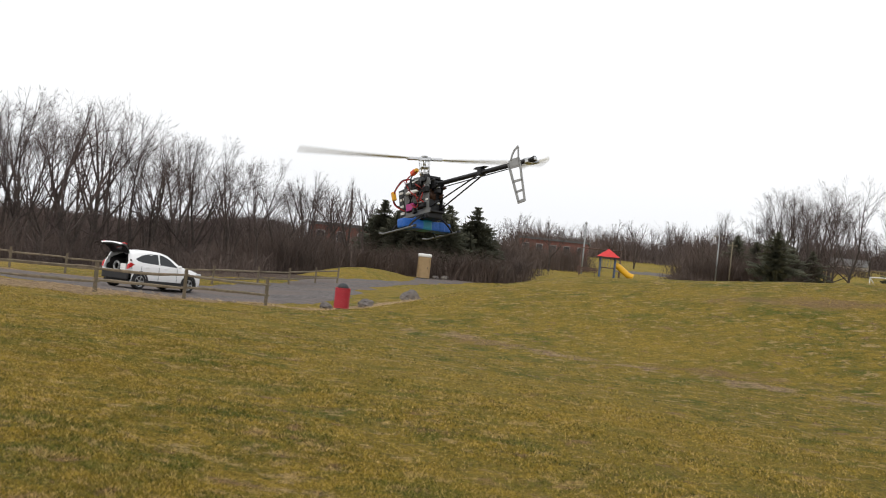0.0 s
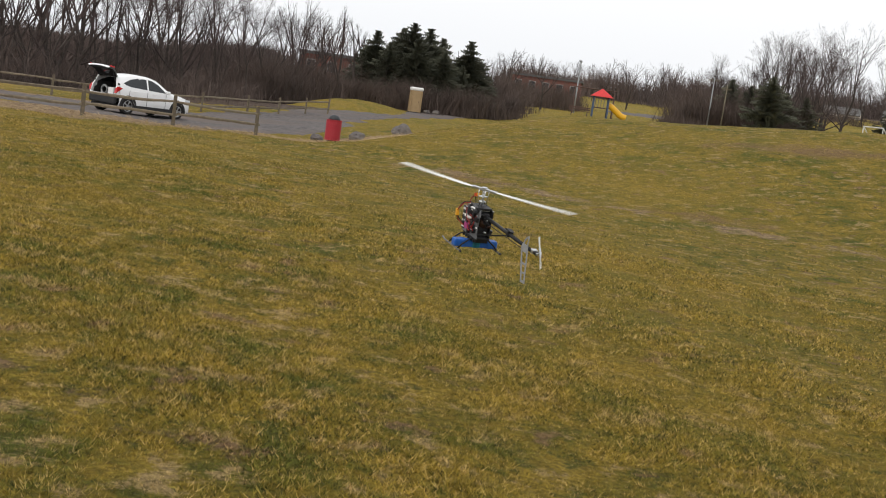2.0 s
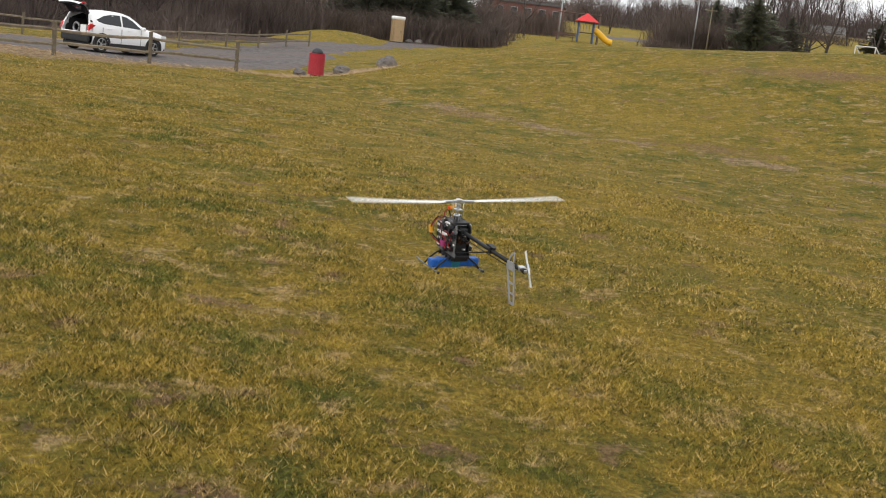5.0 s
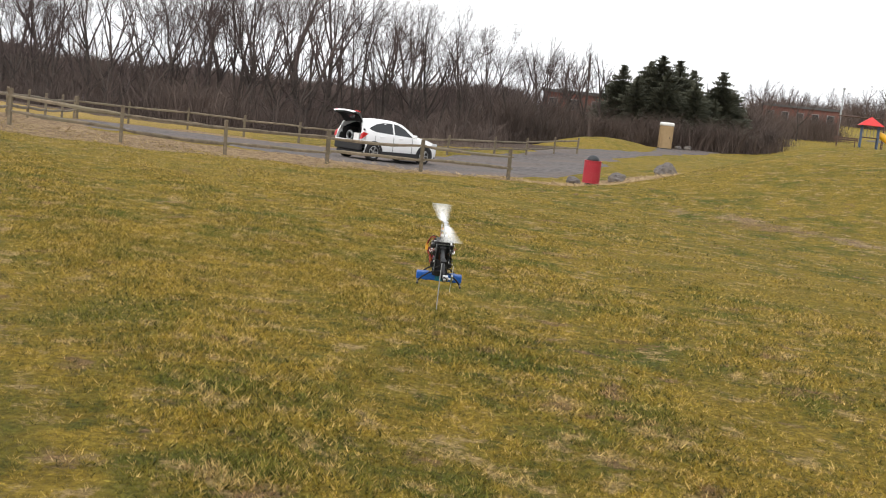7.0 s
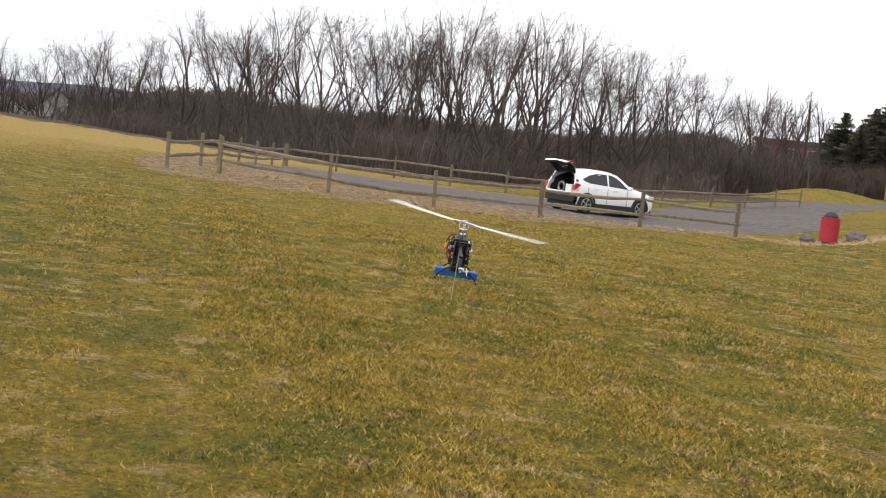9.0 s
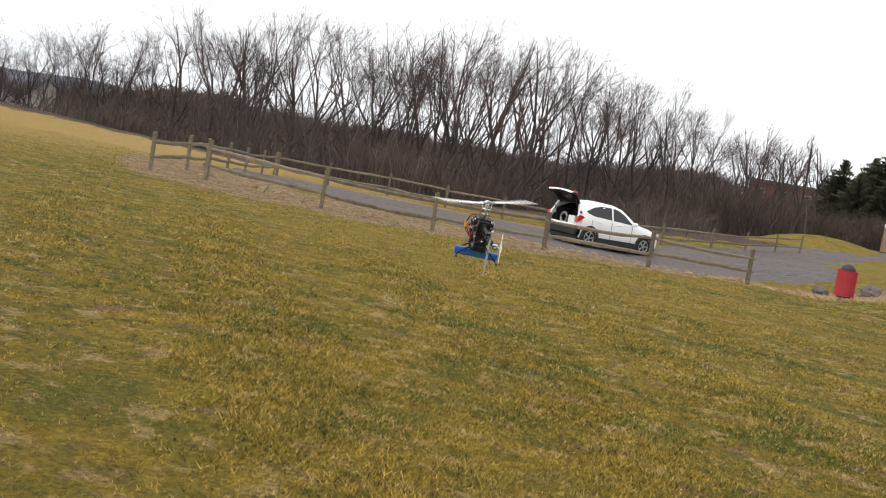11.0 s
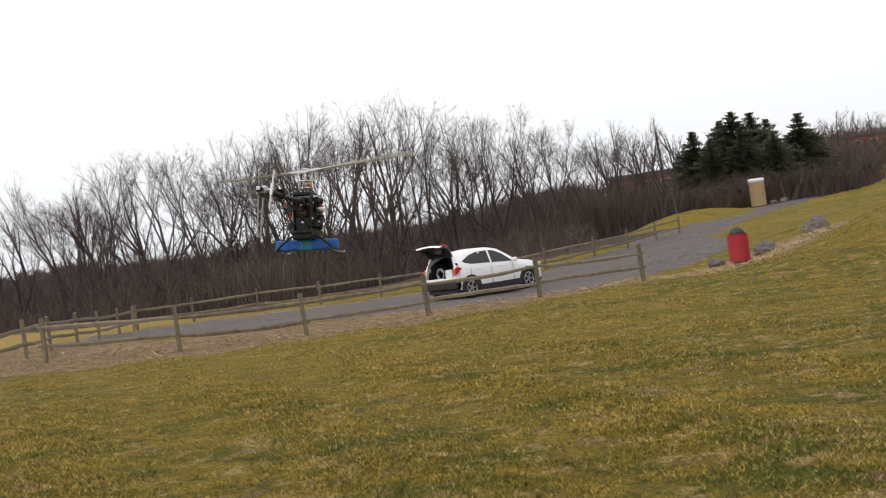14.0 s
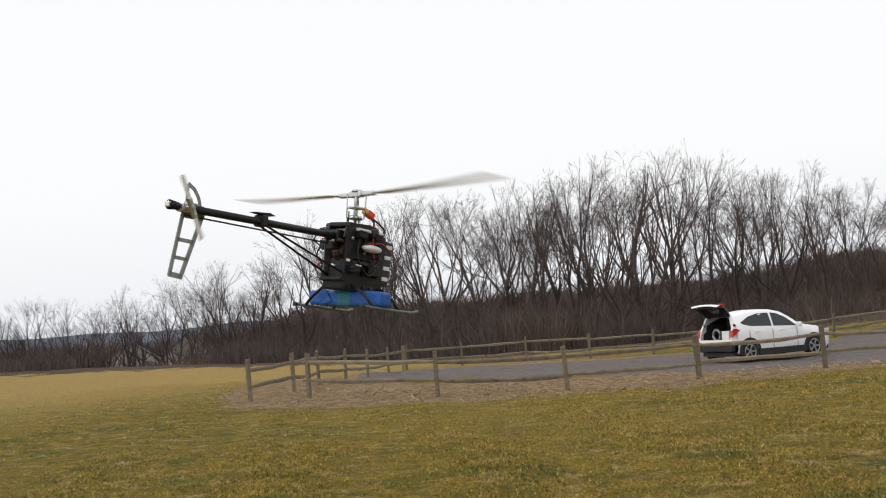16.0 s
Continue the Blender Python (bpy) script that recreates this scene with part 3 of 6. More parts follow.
def brush_spots(n, az0, az1, d0, d1, h0, h1, r0, r1, seed, top=None):
    rnd = random.Random(seed)
    out = []
    for _ in range(n):
        az, d = rnd.uniform(az0, az1), rnd.uniform(d0, d1)
        x, y = from_eye(az, d)
        z = ground_at(x, y)
        h = rnd.uniform(h0, h1)
        if top:
            ragged = 0.85 + 0.3 * math.sin(az * 7.3 + seed) * math.sin(az * 2.9 + d)
            h = min(h, max(1.0, 1.6 + d * math.tan(radians(top(az) * ragged)) - z) * rnd.choice((0.5, 0.7, 0.9, 1.0, 1.15)))
        if 43.8 < az < 47.6:
            h *= 0.15  # a gap towards the valley
        out.append((x, y, z, rnd.uniform(r0, r1), h))
    return out


brush_top = lambda az: np.interp(az, [-3, 3, 7.4, 8.4, 9.6, 10.6, 14, 20, 30, 40, 46, 50, 60], [2.2, 2.5, 2.3, 1.6, 1.6, 2.1, 2.2, 2.4, 2.2, 1.7, 1.2, 1.0, 0.9])
hill_top = lambda az: np.interp(az, [9, 13, 17, 20, 38, 44], [2.1, 1.95, 1.45, 1.15, 1.1, 0.5])
low_top = lambda az: brush_top(az) * 0.42 - 0.35
thicket("hill_woods", brush_spots(210, 10, 43, 134, 160, 4.0, 8.0, 2.5, 4.5, 39, hill_top), M_FAR, "brown leafless woods on the hillside behind", 120, 40, 0.05)
thicket("undergrowth", brush_spots(250, 12.6, 60, 96, 128, 3.0, 9.5, 1.5, 3.4, 31, brush_top) + brush_spots(150, 13, 60, 68, 94, 1.0, 4.5, 1.2, 3.0, 37, low_top) + brush_spots(90, 8.6, 14, 96, 128, 3.0, 8.0, 2.0, 3.4, 35, brush_top), M_BRUSH, "dense leafless brown undergrowth below the bare trees", 140, 32, 0.017)
thicket("hedgerow", brush_spots(60, -0.8, 9.8, 104.5, 110, 2.5, 6.0, 1.0, 1.8, 38, lambda az: brush_top(az) * 0.5) + brush_spots(120, -0.6, 9.5, 128, 160, 4.0, 9.0, 2.0, 4.0, 33, brush_top) + brush_spots(60, -3.2, 1.8, 192, 216, 4.0, 9.0, 2.5, 4.0, 36, brush_top), M_BRUSH, "leafless dark thicket behind the gravel drive", 135, 34, 0.02)


# ---- conifers ----
def conifer_meshes(seed, height, width):
    rnd = random.Random(seed)
    tb = bmesh.new()
    add_rod(tb, (0, 0, -0.5), (0, 0, height * 0.97), height * 0.018, 0.02, 7)
    trunk = bpy.data.meshes.new("trunk")
    tb.to_mesh(trunk)
    tb.free()
    trunk.materials.append(M_BARK)
    verts, faces = [], []
    levels = int(height * 3.6)
    for i in range(levels):
        u = (i + rnd.random() * 0.6) / levels
        z = height * (0.08 + 0.9 * u)
        reach = width * 0.5 * (1 - u) ** 0.62 * (1.2 - 0.1 * u) * rnd.choice((0.5, 0.75, 1.0, 1.2)) * rnd.uniform(0.8, 1.1) + 0.05
        n = 11 if u < 0.7 else 7
        for k in range(n):
            a = k * math.tau / n + rnd.uniform(-0.35, 0.35) + i
            ln = reach * rnd.uniform(0.65, 1.15)
            droop = rnd.uniform(-0.25, 0.12) * ln
            out, side = Vector((math.cos(a), math.sin(a), 0)), Vector((-math.sin(a), math.cos(a), 0))
            # a limb hung with small overlapping needle sprays
            m = max(3, int(ln / 0.24))
            for j in range(m):
                f = (j + 0.6) / m
                c = out * (ln * f) + Vector((0, 0, z + droop * f * f + rnd.uniform(-0.08, 0.08)))
                for sgn in (-1, 1):
                    w = (0.26 + 0.22 * rnd.random()) * (1.15 - 0.7 * f) * max(0.24, ln * 0.34)
                    tip = c + out * (0.25 * w + 0.1) + side * sgn * w + Vector((0, 0, rnd.uniform(-0.28, 0.1) * w))
                    b = len(verts)
                    verts += [c - out * 0.10, c + out * 0.16 + Vector((0, 0, 0.07)), tip, c + side * sgn * w * 0.5 - out * 0.12 + Vector((0, 0, -0.30))]
                    faces += [(b, b + 1, b + 2), (b, b + 2, b + 3)]
    crown = bpy.data.meshes.new("crown")
    crown.from_pydata(verts, [], faces)
    crown.update()
    crown.materials.append(M_NEEDLE)
    return trunk, crown


CONIFERS = [conifer_meshes(41, 10.0, 8.0), conifer_meshes(42, 10.0, 6.8), conifer_meshes(43, 10.0, 8.6)]


def plant_conifer(x, y, top, kind, turn, label="tall dark green spruce with drooping branches"):
    z = ground_at(x, y)
    root = tagged(new("conifer"), label, "conifer", "spruces")
    root.location, root.rotation_euler = (x, y, z), (0, 0, turn)
    s = (top - z) / 10.0
    root.scale = (s, s, s)
    for me in CONIFERS[kind]:
        ob = new(me.name, me)
        ob.parent = root


for i, (x, y, top) in enumerate([(-18.6, 138.5, 10.0), (-15.8, 141, 10.9), (-14.2, 137.5, 11.5), (-12.4, 139.5, 11.2), (-11.0, 142, 10.3), (-17.0, 143, 9.2), (-7.7, 144.5, 10.6), (-9.4, 147, 8.0), (-6.3, 147, 7.8), (-13.4, 136, 9.4), (-16.6, 136, 8.6), (-10.2, 137, 8.4), (-19.6, 141, 7.6), (-8.2, 142, 7.0)]):
    plant_conifer(0.88 * x - 0.3, 0.88 * y, 1.6 + 0.83 * (top - 1.6), i % 3, i * 1.3)
for i, (az, d, el) in enumerate([(-9.5, 194, 3.2), (-11.35, 176, 3.6), (-12.1, 190, 2.9), (-10.4, 198, 3.0), (-16.9, 215, 2.9), (-13.0, 200, 2.8)]):
    x, y = from_eye(az, d, 0, 0)
    plant_conifer(x, y, 1.6 + d * math.tan(radians(el)), (i + 1) % 3, i * 2.1, "dark evergreen tree among bare trees")

# ---- trees on the far side of the playground ----
for i in range(60):
    az = 1.5 - i * 0.38 + TR.uniform(-0.2, 0.2)
    d = TR.uniform(325, 400)
    el = np.interp(-az, [-2, 0, 1.5, 4, 6, 8, 9, 10, 11, 12.5, 14.5, 16, 18, 22], [2.5, 2.7, 2.8, 2.9, 3.1, 3.1, 3.3, 3.2, 3.4, 3.6, 3.6, 3.6, 4.2, 4.6]) + 0.25 + TR.uniform(-0.35, 0.3)
    x, y = from_eye(az, d, 0, 0)
    plant_tree(x, y, max(5.0, 1.6 + d * math.tan(radians(el)) - ground_at(x, y)), TR.randrange(4), "bare tree on the far rise beyond the playground", TR.uniform(0, 6.28), "bare trees beyond the playground", FAR_KINDS)
for az, d, el in ((-8.7, 215, 4.3), (-10.9, 214, 4.9), (-11.7, 222, 5.7), (-12.4, 208, 5.4), (-13.0, 224, 5.5), (-13.6, 212, 5.0), (-14.0, 222, 5.6), (-11.4, 205, 5.6), (-12.1, 212, 5.9), (-12.7, 200, 5.2), (-13.3, 215, 5.8), (-13.8, 206, 6.0), (-14.6, 186, 6.4), (-11.9, 230, 5.0), (-16.8, 210, 5.2), (-17.6, 205, 5.6), (-18.6, 215, 5.2), (-15.6, 260, 3.6), (-7.0, 232, 2.9), (-4.7, 262, 2.85), (-10.4, 195, 3.4), (-3.0, 300, 2.3), (1.2, 172, 3.4), (8.6, 120, 3.6), (9.3, 112, 4.2), (10.6, 118, 3.5), (6.9, 150, 3.3), (7.6, 140, 3.0), (8.2, 132, 3.4), (10.0, 125, 3.9), (11.4, 116, 4.3), (3.3, 165, 2.8), (2.2, 168, 2.6), (-0.6, 190, 3.0)):
    x, y = from_eye(az, d, 0, 0)
    plant_tree(x, y, max(4.0, 1.6 + d * math.tan(radians(el)) - ground_at(x, y)), TR.randrange(8), "bare broad-crowned tree standing by itself", TR.uniform(0, 6.28), "single bare trees", TREE_KINDS if el > 4.2 else FAR_KINDS)

far_top = lambda az: np.interp(-az, [-2, 0, 2, 5, 8, 10, 14, 20], [2.4, 2.7, 2.9, 3.0, 3.2, 3.2, 3.3, 3.5])
thicket("far_undergrowth", [s for s in brush_spots(300, -21, 1.0, 325, 400, 6, 14, 3, 6, 51, far_top)], M_FAR, "brown leafless woodland edge beyond the playground", 90, 52, 0.055)
thicket("mid_undergrowth", brush_spots(110, -13.6, -8.2, 176, 205, 4.0, 9.0, 1.5, 3.0, 53, lambda az: 3.0) + brush_spots(70, -20, -13.2, 334, 372, 8.0, 16.0, 2.5, 4.5, 58, lambda az: 3.6) + brush_spots(16, -17.5, -13.6, 255, 288, 3.0, 5.0, 1.5, 3.0, 59, lambda az: 2.35) + brush_spots(8, -9.3, -8.0, 160, 166, 2.5, 3.0, 1.2, 2.0, 57, lambda az: 1.6), M_BRUSH, "dark leafless scrub round a group of trees", 150, 54, 0.03)
# the woods go on down into the valley
def valley_woods():
    rnd = random.Random(61)
    spots = []
    for _ in range(420):
        az, d = rnd.uniform(36, 66), rnd.uniform(130, 420)
        if 43.4 < az < 48.6 and d < 200:
            continue
        x, y = from_eye(az, d)
        z = ground_at(x, y)
        spots.append((x, y, z, rnd.uniform(3, 6), max(3.0, (1.6 + d * math.tan(radians(rnd.uniform(-0.05, 0.32))) - z))))
    thicket("valley_woods", spots, M_FAR, "brown bare woods filling the valley", 60, 62, 0.16)


valley_woods()
# the haze of distance is put into the ridge's blue colour
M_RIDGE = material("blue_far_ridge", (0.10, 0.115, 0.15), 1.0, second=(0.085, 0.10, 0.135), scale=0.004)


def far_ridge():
    """The ridge on the horizon, its haze painted as blue, a long low hill with its own back and crest."""
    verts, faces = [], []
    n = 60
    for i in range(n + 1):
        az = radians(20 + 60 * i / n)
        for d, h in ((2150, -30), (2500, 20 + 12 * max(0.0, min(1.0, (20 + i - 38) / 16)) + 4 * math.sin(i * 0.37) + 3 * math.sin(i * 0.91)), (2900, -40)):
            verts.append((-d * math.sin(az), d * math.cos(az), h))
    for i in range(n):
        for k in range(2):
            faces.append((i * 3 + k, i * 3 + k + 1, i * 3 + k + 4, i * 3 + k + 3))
    tagged(mesh_object("backdrop", verts, faces, M_RIDGE, True), "low hills on the horizon, coloured blue for distance haze", "hills", kind="structure")


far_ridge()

# ---- litter bin ----
def make_bin():
    x, y = -7.22, 43.75
    root = tagged(new("litter_bin"), "red slatted litter bin with a black domed lid on straw", "litter bin")
    root.location = (x, y, ground_at(x, y) + 0.05)
    r, h = 0.285, 0.76
    bm = bmesh.new()
    bmesh.ops.create_cone(bm, cap_ends=True, segments=28, radius1=r - 0.02, radius2=r - 0.02, depth=h - 0.04)
    bmesh.ops.translate(bm, vec=(0, 0, 0.08 + h / 2), verts=bm.verts)
    part("liner", bm, M_RED, root, "", True)
    n = 26
    me = None
    for k in range(n):
        a = k * math.tau / n
        if me is None:
            bm = bmesh.new()
            add_box(bm, (0, 0, 0), (0.012, 0.066, h), bevel=0.004)
            me = bpy.data.meshes.new("slat")
            bm.to_mesh(me)
            bm.free()
            me.materials.append(M_RED)
        ob = new("slat", me)
        ob.parent = root
        ob.matrix_local = pose(r * math.cos(a), r * math.sin(a), 0.08 + h / 2, 0, 0, math.degrees(a))
    for z in (0.09, 0.08 + h):
        bm = bmesh.new()
        pts = [(math.cos(k * math.tau / 32) * (r + 0.012), math.sin(k * math.tau / 32) * (r + 0.012), z) for k in range(33)]
        add_tube(bm, pts, 0.014, 6)
        part("hoop", bm, M_RED, root, "", True)
    bm = bmesh.new()
    bmesh.ops.create_uvsphere(bm, u_segments=28, v_segments=14, radius=0.225)
    bmesh.ops.delete(bm, geom=[v for v in bm.verts if v.co.z < -0.01], context="VERTS")
    bmesh.ops.scale(bm, vec=(1, 1, 0.92), verts=bm.verts)
    bmesh.ops.translate(bm, vec=(0, 0, 0.84), verts=bm.verts)
    bmesh.ops.solidify(bm, geom=bm.faces[:], thickness=0.01)
    part("lid", bm, M_BLACKPL, root, "black plastic domed lid", True)
    bm = bmesh.new()
    bmesh.ops.create_cone(bm, cap_ends=True, segments=20, radius1=0.2, radius2=0.2, depth=0.22)
    part("foot", bm, M_BLACKPL, root)


make_bin()


# ---- boulders ----
def make_rock(x, y, size, seed, label):
    bm = bmesh.new()
    bmesh.ops.create_icosphere(bm, subdivisions=4, radius=0.5)
    for v in bm.verts:
        p = v.co * 2.1 + Vector((seed * 7.3, 0, 0))
        d = 0.30 * noise.noise(p) + 0.14 * noise.noise(p * 2.6) + 0.05 * noise.noise(p * 6)
        v.co *= 1 + d
        v.co.z = max(v.co.z, -0.3)
    bmesh.ops.scale(bm, vec=size, verts=bm.verts)
    me = bpy.data.meshes.new("boulder")
    bm.to_mesh(me)
    bm.free()
    me.materials.append(M_ROCK)
    ob = tagged(new("boulder", me), label, "boulder", "boulders by the bin")
    ob.matrix_world = pose(x, y, ground_at(x, y) + size[2] * 0.27, 0, 0, seed * 40)


make_rock(-5.14, 49.0, (0.85, 0.7, 0.68), 1, "large grey boulder on dry straw")
make_rock(-6.7, 46.6, (0.8, 0.6, 0.45), 2, "low grey boulder half buried in straw")
make_rock(-8.0, 44.9, (0.62, 0.5, 0.42), 3, "small dark grey boulder behind the litter bin")
for k, (x, y, s) in enumerate([(-16.4, 104, 1.2), (-14.6, 104.6, 0.7), (-9.4, 109, 0.8), (-8.6, 110, 0.9), (-7.9, 112, 0.6), (-15.3, 104.2, 0.5)]):
    make_rock(x, y, (s, s * 0.8, s * 0.6), 5 + k, "grey boulder at the edge of the grass mound")

# grass mound past the drive
def make_mound():
    verts, faces = [], []
    nr, na = 14, 40
    cx, cy = -15.2, 99.0
    for i in range(nr + 1):
        f = i / nr
        for k in range(na):
            a = k * math.tau / na
            x, y = cx + 5.2 * f * math.cos(a), cy + 13 * f * math.sin(a)
            verts.append((x, y, ground_at(x, y) + 0.75 * (1 - f * f) ** 1.3 - 0.03 * f))
    for i in range(nr):
        for k in range(na):
            faces.append((i * na + k, i * na + (k + 1) % na, (i + 1) * na + (k + 1) % na, (i + 1) * na + k))
    tagged(mesh_object("mound", verts, faces, M_TURF, True), "low green grass mound beside the gravel drive", "mound", kind="structure")


make_mound()
M_TAN = material("tan_plastic", (0.36, 0.25, 0.13), 0.55, second=(0.31, 0.215, 0.11), scale=3)
M_WHITEPL = material("white_plastic", (0.78, 0.78, 0.76), 0.45, second=(0.7, 0.7, 0.69), scale=4)


def make_toilet():
    x, y = -10.55, 108.5
    root = tagged(new("portable_toilet"), "tan plastic portable toilet with a white domed roof", "portable toilet")
    root.matrix_world = pose(x, y, ground_at(x, y) - 0.02, 0, 0, 12)
    bm = bmesh.new()
    add_box(bm, (0, 0, 1.05), (1.12, 1.12, 2.1), bevel=0.05)
    part("cabin", bm, M_TAN, root)
    bm = bmesh.new()
    add_box(bm, (0, -0.58, 1.03), (0.74, 0.05, 1.85), bevel=0.02)
    door = part("door", bm, M_TAN, root)
    bm = bmesh.new()
    add_box(bm, (0.28, -0.62, 1.05), (0.05, 0.04, 0.16), bevel=0.01)
    part("handle", bm, M_BLACKPL, door)
    for sx in (-0.46, 0.46):
        bm = bmesh.new()
        add_box(bm, (sx, -0.57, 1.05), (0.08, 0.06, 2.0), bevel=0.015)
        part("corner_post", bm, M_TAN, root)
    bm = bmesh.new()
    add_box(bm, (0, 0, 2.22), (1.2, 1.2, 0.34), bevel=0.13)
    part("roof", bm, M_WHITEPL, root, "white translucent domed roof", True)
    bm = bmesh.new()
    add_box(bm, (0, 0, 0.06), (1.2, 1.2, 0.12), bevel=0.02)
    part("base", bm, M_BLACKPL, root)


make_toilet()

# ---- playground ----
M_ROOFRED = material("red_plastic_roof", (0.62, 0.03, 0.03), 0.5, second=(0.5, 0.025, 0.025), scale=2)
M_SLIDE = material("yellow_plastic", (0.75, 0.42, 0.02), 0.4, second=(0.65, 0.35, 0.02), scale=2)
M_BLUEPOST = material("blue_grey_steel", (0.06, 0.09, 0.16), 0.5, second=(0.08, 0.12, 0.2), scale=2)
M_BROWN = material("brown_steel", (0.10, 0.055, 0.04), 0.6, second=(0.07, 0.04, 0.03), scale=3)


def make_playhouse():
    x, y = 7.2, 119.8
    root = tagged(new("play_tower"), "playground tower with a red pyramid roof and yellow slide", "play tower")
    z = ground_at(x, y)
    top = 5.55 - z
    root.location = (x, y, z)
    for sx in (-0.75, 0.75):
        for sy in (-0.75, 0.75):
            bm = bmesh.new()
            add_rod(bm, (sx, sy, -0.2), (sx, sy, top - 0.75), 0.07, seg=10)
            part("post", bm, M_BLUEPOST, root)
    bm = bmesh.new()
    v = [bm.verts.new(p) for p in ((-1.15, -1.15, top - 0.85), (1.15, -1.15, top - 0.85), (1.15, 1.15, top - 0.85), (-1.15, 1.15, top - 0.85), (-0.45, -0.45, top - 0.32), (0.45, -0.45, top - 0.32), (0.45, 0.45, top - 0.32), (-0.45, 0.45, top - 0.32), (0, 0, top))]
    for f in ((0, 1, 5, 4), (1, 2, 6, 5), (2, 3, 7, 6), (3, 0, 4, 7), (4, 5, 8), (5, 6, 8), (6, 7, 8), (7, 4, 8), (3, 2, 1, 0)):
        bm.faces.new([v[i] for i in f])
    part("roof", bm, M_ROOFRED, root, "red moulded pyramid roof")
    bm = bmesh.new()
    add_box(bm, (0, 0, 0.95), (1.5, 1.5, 0.08))
    part("deck", bm, M_BROWN, root)
    for sx in (-0.75, 0.0):
        bm = bmesh.new()
        for k in range(5):
            add_rod(bm, (sx if sx else -0.6 + 0.3 * k, -0.75 if not sx else -0.6 + 0.3 * k, 0.95), (sx if sx else -0.6 + 0.3 * k, -0.75 if not sx else -0.6 + 0.3 * k, 1.75), 0.02, seg=6)
        part("railing", bm, M_BLUEPOST, root)
    bm = bmesh.new()
    prof = [(0.75, 1.05), (1.1, 1.0), (1.7, 0.55), (2.2, 0.2), (2.7, 0.08)]
    add_tube(bm, eased([(x, -0.3, z + 0.2) for x, z in prof]), 0.31, 16)
    part("slide", bm, M_SLIDE, root, "bright yellow tube slide", True)


make_playhouse()


def make_swing():
    root = tagged(new("swing_frame"), "brown steel swing frame beside the play tower", "swing")
    x, y = 6.6, 124.5
    z = ground_at(x, y)
    root.location = (x, y, z)
    h = 5.55 - z
    bm = bmesh.new()
    add_rod(bm, (-2.2, 0, h), (2.4, 0, h), 0.06, seg=8)
    part("crossbar", bm, M_BROWN, root)
    for sx in (-2.0, 2.2):
        for sy in (-0.9, 0.9):
            bm = bmesh.new()
            add_rod(bm, (sx, sy, -0.2), (sx, 0, h), 0.05, seg=8)
            part("leg", bm, M_BROWN, root)


make_swing()


def make_bench(x, y, turn, label):
    root = tagged(new("bench"), label, "bench")
    root.matrix_world = pose(x, y, ground_at(x, y), 0, 0, turn)
    for k, (yy, zz) in enumerate(((-0.15, 0.45), (0.0, 0.45), (0.15, 0.45), (0.24, 0.65), (0.27, 0.82))):
        bm = bmesh.new()
        add_box(bm, (0, yy, zz), (2.2, 0.12 if k < 3 else 0.04, 0.04 if k < 3 else 0.13), bevel=0.008)
        part("slat", bm, M_BROWN, root)
    for sx in (-0.8, 0.8):
        bm = bmesh.new()
        add_box(bm, (sx, 0, 0.2), (0.06, 0.4, 0.46))
        add_box(bm, (sx, 0.25, 0.6), (0.06, 0.05, 0.5))
        part("leg", bm, M_BROWN, root)


make_bench(5.1, 118.2, 0, "dark brown slatted park bench on the bank")


def make_pole(name, x, y, top, r, mat, label, category, lean=0.0, arm=False):
    root = tagged(new(name), label, category)
    z = ground_at(x, y)
    root.matrix_world = pose(x, y, z, 0, lean, 0)
    bm = bmesh.new()
    add_rod(bm, (0, 0, -0.3), (0, 0, top - z), r, r * 0.65, 10)
    part("shaft", bm, mat, root, "", True)
    if arm:
        bm = bmesh.new()
        add_box(bm, (0, 0, top - z - 0.5), (1.6, 0.1, 0.12))
        part("crossarm", bm, M_WOOD, root)
    else:
        bm = bmesh.new()
        bmesh.ops.create_uvsphere(bm, u_segments=10, v_segments=6, radius=r * 1.4)
        bmesh.ops.translate(bm, vec=(0, 0, top - z), verts=bm.verts)
        part("finial", bm, mat, root)


make_pole("flagpole", 5.4, 140.0, 9.0, 0.11, M_GALV, "grey steel flagpole without a flag", "flagpole")
make_pole("utility_pole", 29.0, 177.5, 10.4, 0.12, M_WOOD, "weathered wooden utility pole", "utility pole", arm=True)
make_pole("utility_pole", 27.0, 177.8, 11.5, 0.12, M_GALV, "pale utility pole among bare trees", "utility pole", arm=True)

M_WHITEPAINT = material("white_painted_steel", (0.75, 0.75, 0.74), 0.5, second=(0.65, 0.65, 0.64), scale=5)


def make_goal():
    x, y = 23.9, 83.0
    root = tagged(new("goal"), "small white steel football goal on the field", "goal")
    root.matrix_world = pose(x, y, ground_at(x, y), 0, 0, -60)
    for a, b in (((-0.9, 0, 0), (-0.9, 0, 0.9)), ((0.9, 0, 0), (0.9, 0, 0.9)), ((-0.9, 0, 0.9), (0.9, 0, 0.9)), ((-0.9, 0, 0.9), (-0.9, 0.9, 0)), ((0.9, 0, 0.9), (0.9, 0.9, 0)), ((-0.9, 0.9, 0.02), (0.9, 0.9, 0.02)), ((-0.9, 0, 0.02), (-0.9, 0.9, 0.02)), ((0.9, 0, 0.02), (0.9, 0.9, 0.02))):
        bm = bmesh.new()
        add_rod(bm, a, b, 0.035, seg=8)
        part("bar", bm, M_WHITEPAINT, root)


make_goal()

